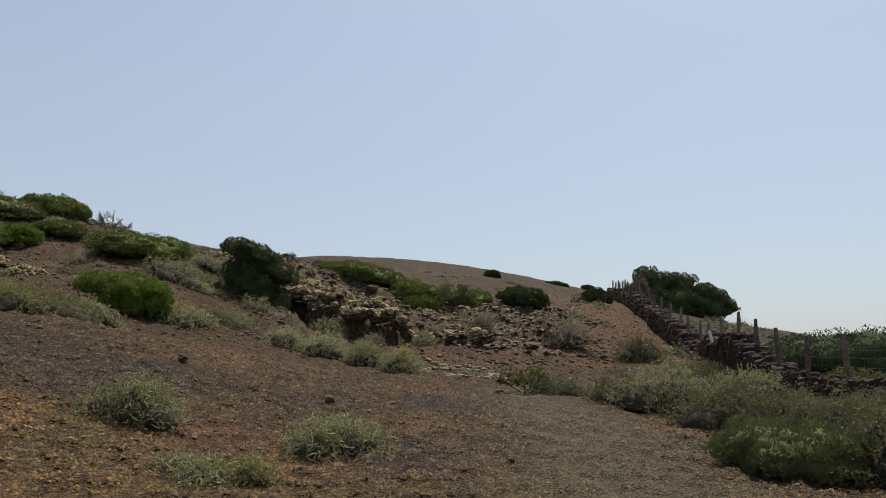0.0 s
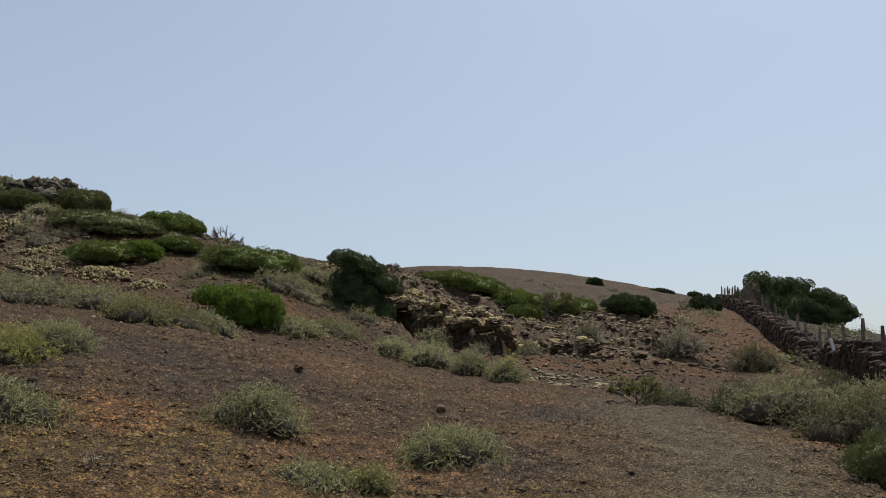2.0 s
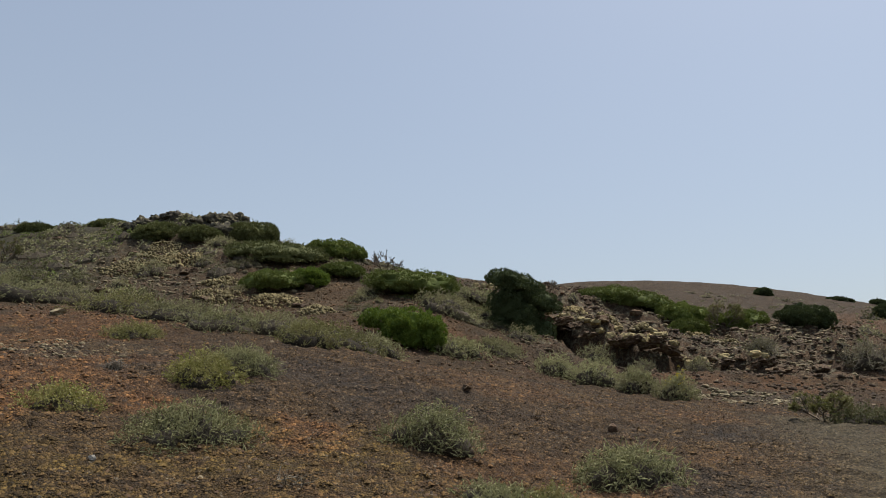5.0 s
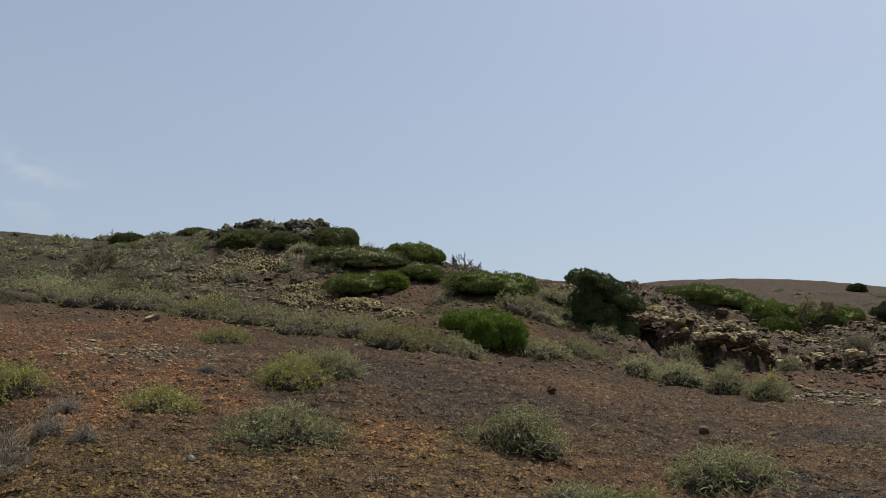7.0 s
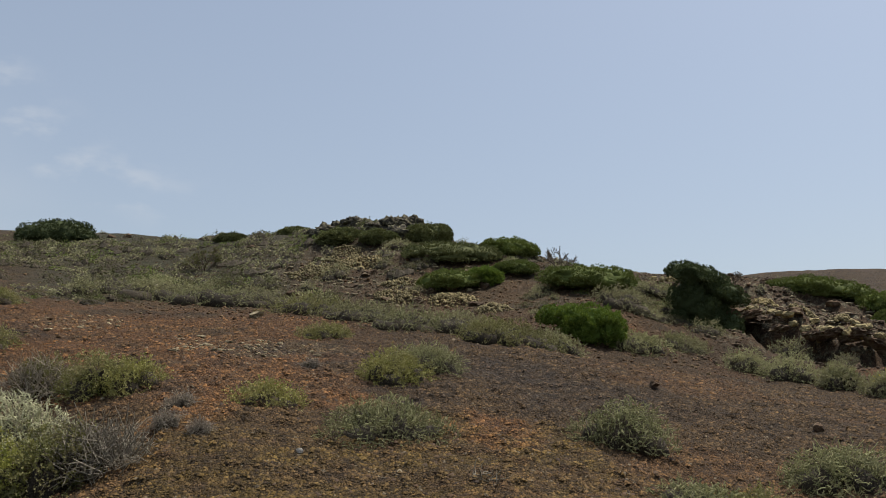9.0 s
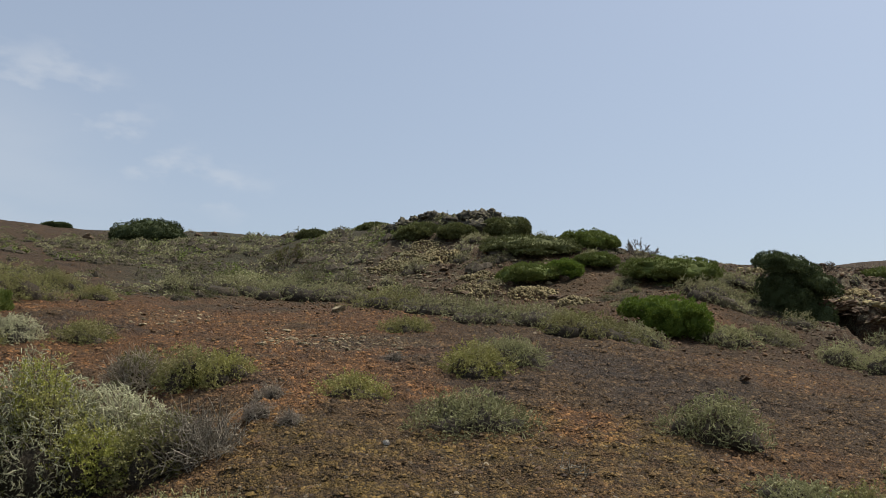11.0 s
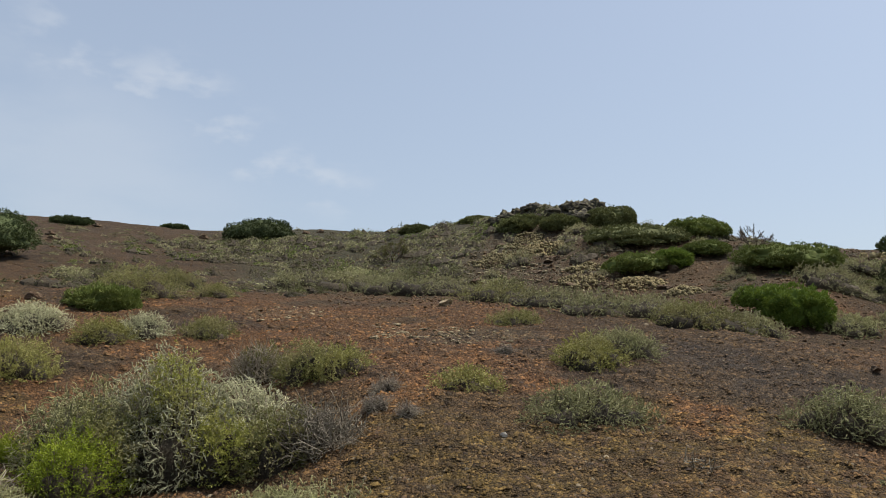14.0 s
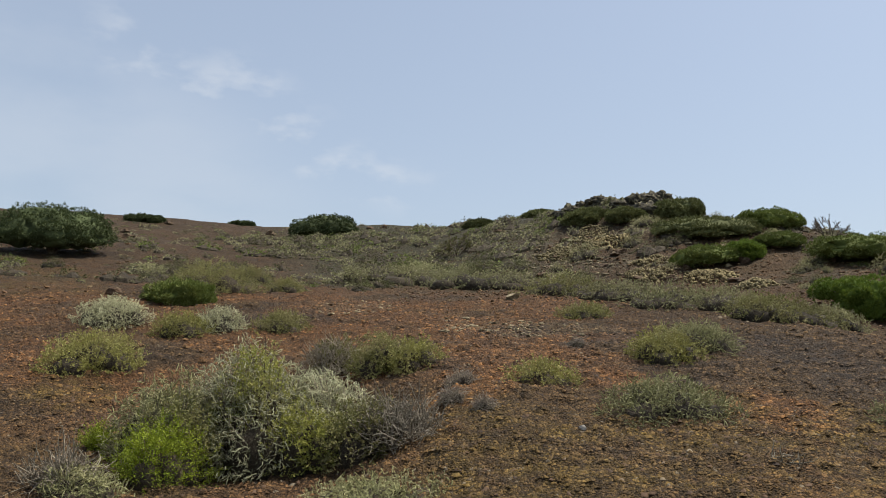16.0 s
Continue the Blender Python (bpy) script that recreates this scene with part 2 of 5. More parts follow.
WALL_STONE = make_rough("dry wall stone", (0.018, 0.012, 0.010), (0.056, 0.033, 0.023), 5.0, (0.085, 0.066, 0.044))
POST_WOOD = make_rough("weathered fence wood", (0.105, 0.070, 0.052), (0.22, 0.165, 0.130), 12.0)
WIRE = make_rough("galvanised wire", (0.14, 0.14, 0.14), (0.22, 0.22, 0.22), 20.0)
WHITE_PAINT = make_rough("white painted post", (0.74, 0.74, 0.72), (0.82, 0.82, 0.80), 20.0, mixed=False)


# ---- land ----
# heights in metres on rings (radius) and bearings (degrees to the left of +y)
BEARINGS = np.array([-70, -45, -30, -20, -10, 0, 10, 20, 30, 40, 50, 60, 70, 85, 110.0])
HEIGHTS = {
    3: [-0.01, 0.09, 0.16, 0.19, 0.23, 0.25, 0.28, 0.29, 0.3, 0.3, 0.29, 0.28, 0.25, 0.21, 0.12],
    6: [0.06, 0.21, 0.37, 0.5, 0.53, 0.54, 0.58, 0.61, 0.72, 0.69, 0.64, 0.46, 0.39, 0.49, 0.58],
    10: [0.1, 0.35, 0.58, 0.78, 0.9, 0.92, 0.95, 1.3, 1.52, 1.61, 1.64, 1.01, 0.95, 1.11, 1.15],
    15: [-0.02, 0.47, 0.81, 0.89, 1.22, 1.29, 1.65, 2.26, 2.56, 2.59, 2.64, 2.41, 2.32, 2.06, 1.77],
    21: [-0.44, 0.53, 1.3, 1.23, 1.38, 1.72, 2.11, 2.73, 3.6, 3.77, 3.62, 3.76, 3.68, 3.13, 2.53],
    28: [-1.15, 0.39, 1.65, 1.86, 2.49, 2.99, 3.56, 5.22, 4.98, 4.87, 5.01, 4.99, 4.96, 4.56, 3.6],
    37: [-1.71, 0.13, 1.46, 2.18, 4.09, 5.22, 6.61, 7.6, 8.87, 8.2, 6.98, 6.94, 7.21, 6.79, 5.71],
    50: [-2.35, -0.05, 2.17, 4.53, 6.11, 7.0, 8.61, 8.61, 10.01, 11.66, 11.13, 10.13, 10.13, 9.78, 8.91],
    70: [-3.37, -0.39, 2.57, 5.7, 8.64, 10.6, 10.67, 8.86, 9.25, 9.82, 14.23, 14.6, 14.8, 13.92, 12.07],
    95: [-4.85, -1.27, 2.16, 5.86, 11.33, 14.39, 14.97, 11.75, 10.11, 10.64, 13.22, 15.27, 15.87, 14.67, 12.32],
    140: [-8.06, -1.83, 5.06, 10.29, 10.65, 10.56, 10.53, 10.57, 10.98, 11.02, 10.99, 11.02, 11.09, 10.26, 6.24],
}

RINGS = np.array(list(HEIGHTS))
TABLE = np.array(list(HEIGHTS.values()))


def hashed(ix, iy, seed):
    n = (ix * 374761393 + iy * 668265263 + seed * 982451653) & 0xFFFFFFFF
    n = ((n ^ (n >> 13)) * 1274126177) & 0xFFFFFFFF
    return ((n ^ (n >> 16)) & 0xFFFF) / 65535.0


def value_noise(x, y, seed=0):
    ix, iy = np.floor(x).astype(np.int64), np.floor(y).astype(np.int64)
    fx, fy = x - ix, y - iy
    fx, fy = fx * fx * (3 - 2 * fx), fy * fy * (3 - 2 * fy)
    a, b = hashed(ix, iy, seed), hashed(ix + 1, iy, seed)
    c, d = hashed(ix, iy + 1, seed), hashed(ix + 1, iy + 1, seed)
    return (a + (b - a) * fx) * (1 - fy) + (c + (d - c) * fx) * fy


def fbm(x, y, octaves=4, seed=0):
    total, amp, norm = 0.0, 1.0, 0.0
    for k in range(octaves):
        total = total + amp * value_noise(x * 2**k + 17.3 * k, y * 2**k - 9.1 * k, seed + k)
        norm += amp
        amp *= 0.5
    return total / norm


def smooth(v, lo, hi):
    f = np.clip((v - lo) / (hi - lo), 0, 1)
    return f * f * (3 - 2 * f)


def spline_weights(v, knots):
    v = np.clip(v, knots[0], knots[-1] - 1e-9)
    i = np.clip(np.searchsorted(knots, v, side="right") - 1, 0, len(knots) - 2)
    t = (v - knots[i]) / (knots[i + 1] - knots[i])
    return i, (-0.5 * t + t * t - 0.5 * t**3, 1 - 2.5 * t * t + 1.5 * t**3, 0.5 * t + 2 * t * t - 1.5 * t**3, -0.5 * t * t + 0.5 * t**3)


def bearing(x, y):
    return np.degrees(np.arctan2(-x, y))


def base_height(x, y):
    r = np.hypot(x, y)
    az = bearing(x, y)
    back = np.abs(az - 20)  # behind the walker the net is not defined: it runs out into a gentle fall
    i, a = spline_weights(az, BEARINGS)
    j, b = spline_weights(np.log(np.maximum(r, RINGS[0])), np.log(RINGS))
    z = 0.0
    for p in range(4):
        for q in range(4):
            z = z + a[p] * b[q] * TABLE[np.clip(j - 1 + q, 0, len(RINGS) - 1), np.clip(i - 1 + p, 0, len(BEARINGS) - 1)]
    z = z * smooth(r, 0, 3.0)
    behind = -0.06 * np.minimum(r, 140)
    z = z + (behind - z) * smooth(back, 92, 160)
    return z - 60 * smooth(r, 110, 900)


LEDGE = [(-9.5, 33.6), (-7.2, 30.2), (-5.4, 28.2), (-4.0, 27.6), (-2.8, 26.6), (-1.9, 26.3), (-0.4, 26.6), (0.9, 26.9), (2.4, 26.4)]


def ledge_step(x, y):
    """The lava ledge across the gully: how far a point lies behind its edge, and along it from 0 to 1."""
    best = np.full(np.shape(x), 1e9)
    behind = np.zeros(np.shape(x))
    along = np.zeros(np.shape(x))
    n = len(LEDGE) - 1
    for i in range(n):
        (x0, y0), (x1, y1) = LEDGE[i], LEDGE[i + 1]
        ux, uy = x1 - x0, y1 - y0
        ll = ux * ux + uy * uy
        t = np.clip(((x - x0) * ux + (y - y0) * uy) / ll, 0, 1)
        dx, dy = x - x0 - t * ux, y - y0 - t * uy
        d = np.hypot(dx, dy)
        sign = np.where(ux * dy - uy * dx > 0, 1.0, -1.0)
        closer = d < best
        best = np.where(closer, d, best)
        behind = np.where(closer, d * sign, behind)
        along = np.where(closer, (i + t) / n, along)
    return behind, along


def rock_mask(x, y):
    """Where bare lava shows: the bank across the gully and the knoll."""
    az, r = bearing(x, y), np.hypot(x, y)
    bank = smooth(az, -11, -8) * (1 - smooth(az, 11, 15)) * smooth(r, 24.5, 26.5) * (1 - smooth(r, 33, 46))
    knoll = np.exp(-(((x + 23.6) / 2.6) ** 2 + ((y - 33.4) / 2.6) ** 2))
    slope = 0.6 * smooth(az, 28, 33) * (1 - smooth(az, 39, 46)) * smooth(r, 27, 30) * (1 - smooth(r, 36, 44))
    return np.clip(np.maximum(np.maximum(bank, knoll), slope), 0, 1)


def height(x, y):
    """The ground's height with its mounds, ledges and rubble, from metre to hand size."""
    x, y = np.asarray(x, float), np.asarray(y, float)
    r = np.hypot(x, y)
    z = base_height(x, y)
    z = z + 0.7 * np.exp(-((((x + 23.3) / 3.0) ** 2 + ((y - 33.2) / 3.0) ** 2) ** 1.5))
    rock = rock_mask(x, y)
    far = smooth(r, 16, 30)
    z = z + far * 0.30 * (fbm(x * 0.35, y * 0.35, 3, 11) - 0.5)
    wobble = 1.1 * (fbm(x * 0.9, y * 0.9, 3, 83) - 0.5)
    behind, along = ledge_step(x, y)
    behind = behind + wobble
    tall = (0.35 + 0.65 * np.exp(-(((along - 0.25) / 0.22) ** 2)) + 0.25 * np.exp(-(((along - 0.6) / 0.1) ** 2))) * smooth(along, 0.0, 0.12) * (1 - smooth(along, 0.88, 1.0))
    z = z + tall * (0.62 * smooth(behind, -0.15, 0.35) * (1 - smooth(behind, 1.0, 6.0)) - (0.70 + 0.40 * np.exp(-(((along - 0.30) / 0.17) ** 2))) * smooth(behind, -1.6, -0.1) * (1 - smooth(behind, -0.1, 0.25)))
    ledge = fbm(x * 0.33 + 3, y * 0.6, 3, 23)
    steps = ledge * 4
    terraces = np.floor(steps) + smooth(steps - np.floor(steps), 0.35, 0.65)
    z = z + rock * (0.24 * (terraces - 1.8) + 0.40 * (fbm(x * 1.5, y * 1.5, 4, 31) - 0.5) + 0.16 * smooth(fbm(x * 2.3, y * 2.3, 2, 37), 0.45, 0.75))
    z = z + 0.10 * (fbm(x * 1.3, y * 1.3, 3, 41) - 0.5) * smooth(r, 1, 5)
    clods = fbm(x * 5.5, y * 5.5, 2, 47)
    z = z + (0.045 * (clods - 0.5) + 0.025 * smooth(clods, 0.50, 0.70)) * (1 - 0.6 * smooth(r, 25, 50))
    return z


def spot(x, y):
    return float(height(np.array([x]), np.array([y]))[0])


# ---- end of land ----
def mesh_of(name, verts, faces, material, smooth_faces=False):
    """A mesh from arrays of vertices and of equal-sided faces."""
    me = bpy.data.meshes.new(name)
    faces = np.asarray(faces, dtype=np.int32)
    n, k = faces.shape
    me.vertices.add(len(verts))
    me.vertices.foreach_set("co", np.asarray(verts, dtype=np.float32).ravel())
    me.loops.add(n * k)
    me.loops.foreach_set("vertex_index", faces.ravel())
    me.polygons.add(n)
    me.polygons.foreach_set("loop_start", np.arange(0, n * k, k, dtype=np.int32))
    me.polygons.foreach_set("loop_total", np.full(n, k, dtype=np.int32))
    if smooth_faces:
        me.polygons.foreach_set("use_smooth", np.ones(n, dtype=bool))
    me.update(calc_edges=True)
    me.materials.append(material)
    return me


# stained patches of the soil: x, y, half width across the view, half depth
RUST_PATCHES = [(-7.6, 7.0, 0.6, 0.8), (-6.5, 7.9, 0.5, 0.7), (-4.4, 7.9, 0.5, 0.7), (-12.3, 8.3, 1.6, 1.6), (-10.9, 9.2, 1.1, 1.2), (-9.3, 6.7, 0.6, 0.7), (-7.0, 6.1, 0.5, 0.5), (11.0, 49.9, 1.1, 5.2), (4.3, 28.7, 1.2, 2.1), (2.2, 24.4, 1.6, 1.6), (4.2, 25.2, 1.3, 1.4), (-0.8, 24.2, 1.5, 1.2), (-8.5, 22.5, 1.4, 2.0)]
OCHRE_PATCHES = [(-4.5, 6.5, 0.9, 0.8), (-3.9, 8.3, 0.5, 0.8), (-3.5, 7.4, 0.7, 1.1), (-1.8, 7.4, 0.4, 0.7), (-4.8, 4.9, 1.2, 0.6), (-5.1, 7.6, 0.8, 0.7), (-11.5, 3.3, 0.5, 0.9), (-5.5, 5.3, 1.1, 0.6), (-6.6, 5.3, 0.6, 0.8), (-23.7, 6.7, 1.5, 4.4)]
GREY_PATCHES = [(-8.7, 10.0, 1.9, 1.3), (-4.6, 10.7, 1.7, 0.9), (-3.8, 6.8, 0.6, 0.6), (-4.7, 10.0, 0.9, 0.8), (-0.5, 9.0, 0.7, 1.0), (0.5, 13.4, 1.2, 1.9), (-6.7, 8.8, 1.3, 1.0), (-14.8, 8.7, 0.9, 1.7), (-6.2, 11.2, 1.2, 1.2), (-8.4, 7.2, 0.8, 0.7), (-3.7, 6.7, 0.5, 0.6), (-13.6, 4.0, 1.0, 1.2)]
PALE_PATCHES = [(-10.4, 10.3, 1.3, 1.3), (-9.3, 11.2, 0.6, 0.7), (-10.5, 10.4, 0.9, 1.3), (-15.4, 10.6, 0.9, 1.2), (-10.3, 10.1, 1.1, 1.2), (1.0, 21.7, 0.5, 1.4), (-21.1, 26.6, 1.9, 2.0), (-24.3, 27.2, 1.0, 2.6), (-15.0, 27.0, 2.0, 3.0), (-12.0, 24.0, 1.6, 2.5), (-18.0, 28.5, 2.4, 3.0), (-9.0, 23.5, 1.2, 2.0)]
TRAIL = [(1.3, 3.0), (1.5, 5.0), (1.6, 7.0), (1.7, 8.3), (1.8, 10.1), (1.75, 11.8), (1.6, 14.5), (1.4, 16.5)]


def patches(x, y, places, seed):
    """A soft mask of frayed patches that lie across the view from the trail."""
    total = np.zeros(np.shape(x))
    fray = 1.5 * (fbm(x * 1.1, y * 1.1, 4, seed) - 0.5)
    for px, py, half, deep in places:
        r = math.hypot(px, py)
        ux, uy = px / r, py / r
        a = ((x - px) * uy - (y - py) * ux) / half
        b = ((x - px) * ux + (y - py) * uy) / deep
        total = np.maximum(total, 1 - smooth(np.hypot(a, b) + fray, 0.55, 1.25))
    return total


def trail_mask(x, y):
    trail = np.zeros(len(x))
    for (x0, y0), (x1, y1) in zip(TRAIL, TRAIL[1:]):
        ux, uy = x1 - x0, y1 - y0
        t = np.clip(((x - x0) * ux + (y - y0) * uy) / (ux * ux + uy * uy), 0, 1)
        trail = np.maximum(trail, np.exp(-((np.hypot(x - x0 - t * ux, y - y0 - t * uy) / 0.95) ** 2)))
    return trail


def mark_soil(me, x, y):
    """Writes on each point of a mesh what kind of soil lies there."""
    r, b = np.hypot(x, y), bearing(x, y)
    trail = trail_mask(x, y)
    broad = fbm(x * 0.45 + 7, y * 0.45, 3, 61)
    rust = np.maximum(patches(x, y, RUST_PATCHES, 91), 0.35 * smooth(broad, 0.55, 0.68) * (1 - smooth(r, 30, 60)))
    rust = np.maximum(rust, 0.85 * smooth(b, 34, 42) * smooth(r, 9.0, 12) * (1 - smooth(r, 24, 34)) * smooth(fbm(x * 0.8, y * 0.8, 3, 65), 0.28, 0.55))
    rust = np.maximum(rust, 0.75 * smooth(b, 13, 17) * (1 - smooth(b, 32, 38)) * smooth(r, 21, 24) * (1 - smooth(r, 33, 38)) * smooth(fbm(x * 0.7, y * 0.7, 3, 67), 0.35, 0.6))
    rust = np.maximum(rust, np.exp(-((((x - 8.2) / 3.4) ** 2 + ((y - 40) / 15) ** 2) ** 2)))
    rust = np.maximum(rust, 0.22 * smooth(b, 54, 61) * smooth(r, 16, 22) * (1 - smooth(r, 55, 80)) * smooth(fbm(x * 0.5, y * 0.5, 3, 69), 0.35, 0.6))
    ochre = np.maximum(patches(x, y, OCHRE_PATCHES, 93), 0.7 * smooth(fbm(x * 0.6 - 5, y * 0.6, 3, 71), 0.42, 0.6) * (1 - smooth(r, 7.5, 11)))
    grey = 0.95 * patches(x, y, GREY_PATCHES, 95)
    pale = patches(x, y, PALE_PATCHES, 97)
    turf = np.maximum(smooth(b, 34, 44) * (1 - smooth(b, 54, 62)) * smooth(r, 21, 30), smooth(b, 12, 18) * (1 - smooth(b, 34, 44)) * smooth(r, 24, 27) * 0.25)
    turf = np.maximum(turf, smooth(x - 8.1 - 0.12 * (y - 15), 0.0, 1.5) * smooth(r, 12, 16)) * (1 - smooth(r, 75, 100))
    for name, v in (("trail", trail), ("rust", rust), ("ochre", ochre), ("grey", grey), ("pale", pale), ("turf", turf), ("rock", rock_mask(x, y))):
        at = me.attributes.new(name, "FLOAT", "POINT")
        at.data.foreach_set("value", v.astype(np.float32))


def make_ground():
    fine = np.arange(-36, 84.01, 0.23)
    coarse = np.arange(88, 324 - 2, 4.0)
    az = np.radians(np.concatenate([fine, coarse]))
    rad = np.concatenate([[0.0, 0.4, 1.0, 1.7, 2.4], np.geomspace(3.0, 5.0, 12)[:-1], np.exp(np.arange(math.log(5.0), math.log(24.0), 0.0092)), np.exp(np.arange(math.log(24.05), math.log(38.0), 0.0085)), np.exp(np.arange(math.log(38.2), math.log(150.0), 0.014)), np.geomspace(152, 4000, 24)])
    A, R = np.meshgrid(az, rad)
    X, Y = -np.sin(A) * R, np.cos(A) * R
    X[0], Y[0] = 0.11, -0.07  # the innermost ring closes in one point
    Z = height(X, Y)
    na, nr = len(az), len(rad)
    verts = np.stack([X.ravel(), Y.ravel(), Z.ravel()], 1)
    i = np.arange(na)
    quads = []
    for j in range(nr - 1):
        a, b = j * na + i, j * na + (i + 1) % na
        quads.append(np.stack([a, a + na, b + na, b], 1))
    me = mesh_of("ground", verts, np.concatenate(quads), SOIL, True)
    x, y = X.ravel(), Y.ravel()
    mark_soil(me, x, y)
    ob = new("ground", me)
    tagged(ob, "brown scoria hillside with ochre patches and a pale trodden trail", "ground", kind="structure")
    return ob


make_ground()


# ---- kit: tubes, blades, plants, stones ----
def unit(v):
    return v / np.maximum(np.linalg.norm(v, axis=-1, keepdims=True), 1e-9)


def tubes(paths, radii, sides=3):
    """Tapered tubes round many paths of equal length. paths: n, k, 3; radii: n, k."""
    paths, radii = np.asarray(paths, float), np.asarray(radii, float)
    n, k, _ = paths.shape
    tangent = unit(np.gradient(paths, axis=1))
    ref = np.where(np.abs(tangent[..., 2:3]) > 0.9, np.array([1.0, 0, 0]), np.array([0, 0, 1.0]))
    u = unit(np.cross(tangent, ref))
    v = np.cross(tangent, u)
    ang = np.arange(sides) * 2 * np.pi / sides
    ring = paths[:, :, None] + radii[:, :, None, None] * (np.cos(ang)[:, None] * u[:, :, None] + np.sin(ang)[:, None] * v[:, :, None])
    verts = ring.reshape(-1, 3)
    base = (np.arange(n)[:, None, None] * k + np.arange(k - 1)[None, :, None]) * sides
    s = np.arange(sides)[None, None, :]
    s2 = (s + 1) % sides
    quads = np.stack([base + s, base + s2, base + sides + s2, base + sides + s], -1).reshape(-1, 4)
    return verts, quads


def blades(pos, way, length, width, rng, bend=0.25, blunt=False):
    """Small pointed leaves, each a narrow triangle from pos along way."""
    n = len(pos)
    way = unit(way)
    side = unit(np.cross(way, rng.normal(size=(n, 3))))
    up = np.cross(side, way)
    length, width = np.broadcast_to(length, n)[:, None], np.broadcast_to(width, n)[:, None]
    if blunt:  # broad end outwards
        pos, way = pos + way * length, -way
    foot = pos + way * length * 0.12
    lift = up * width * bend * rng.uniform(-1, 1, (n, 1))
    verts = np.stack([foot - side * width / 2 - lift, foot + side * width / 2 + lift, pos + way * length], 1).reshape(-1, 3)
    return verts, np.arange(n * 3).reshape(n, 3)


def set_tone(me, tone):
    """Writes a tone, from 0 (dark) to 1 (pale), on a mesh's points; those left over get a dark tone as painted shade.
    """
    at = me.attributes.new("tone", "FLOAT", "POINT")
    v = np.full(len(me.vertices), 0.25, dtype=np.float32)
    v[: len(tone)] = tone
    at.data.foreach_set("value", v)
    return me


def joined(*pieces):
    verts, faces, at = [], [], 0
    for v, f in pieces:
        verts.append(v)
        faces.append(f + at)
        at += len(v)
    return np.concatenate(verts), np.concatenate(faces)


def thing(name, x, y, z, label, category, group="", turn=0.0):
    ob = new(name)
    ob.empty_display_size = 0.2
    ob.matrix_basis = pose(x, y, z, 0, 0, turn)
    return tagged(ob, label, category, group)


def part(name, me, parent, label=""):
    ob = new(name, me)
    ob.parent = parent
    return tagged(ob, label)


def fall(x, y, reach=0.6):
    """How steeply the ground rises towards +x and +y."""
    z = height(np.array([x + reach, x - reach, x, x]), np.array([y, y, y + reach, y - reach]))
    return float(z[0] - z[1]) / (2 * reach), float(z[2] - z[3]) / (2 * reach)


def on_ground(x, y, turn, scale=(1, 1, 1), sink=0.03, share=1.0):
    """A pose on the ground, leaning with the slope by that share."""
    gx, gy = fall(x, y)
    lean = Vector((0, 0, 1)).rotation_difference(Vector((-gx * share, -gy * share, 1)).normalized())
    return pose(x, y, spot(x, y) - sink) @ lean.to_matrix().to_4x4() @ pose(0, 0, 0, 0, 0, turn) @ Matrix.Diagonal((*scale, 1))


def mound(rng, w, h, clumps):
    """Where the clumps of a shrub sit, how wide and how high each is."""
    if clumps == 1:
        return np.zeros(1), np.zeros(1), np.array([w]), np.array([h])
    a = rng.uniform(0, 2 * np.pi) + np.arange(clumps) * 2.4
    q = np.sqrt((np.arange(clumps) + 0.2) / clumps) * 0.62
    cw = w * rng.uniform(0.42, 0.62, clumps)
    ch = h * (1.02 - 0.55 * (q / 0.62) ** 1.5 * rng.uniform(0.5, 1.1, clumps))
    return np.cos(a) * q * w / 2, np.sin(a) * q * w / 2 * 0.85, cw, ch


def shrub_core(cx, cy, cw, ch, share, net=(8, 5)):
    """An added core whose dark colour stands for a shrub's shaded inside: one rough low dome a clump."""
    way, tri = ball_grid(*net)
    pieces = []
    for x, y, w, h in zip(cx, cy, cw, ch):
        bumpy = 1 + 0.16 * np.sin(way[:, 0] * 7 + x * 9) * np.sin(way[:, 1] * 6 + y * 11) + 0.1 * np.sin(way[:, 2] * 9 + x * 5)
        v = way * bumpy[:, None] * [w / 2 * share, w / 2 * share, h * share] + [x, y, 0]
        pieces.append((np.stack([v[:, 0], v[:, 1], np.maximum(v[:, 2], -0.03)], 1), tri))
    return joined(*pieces)


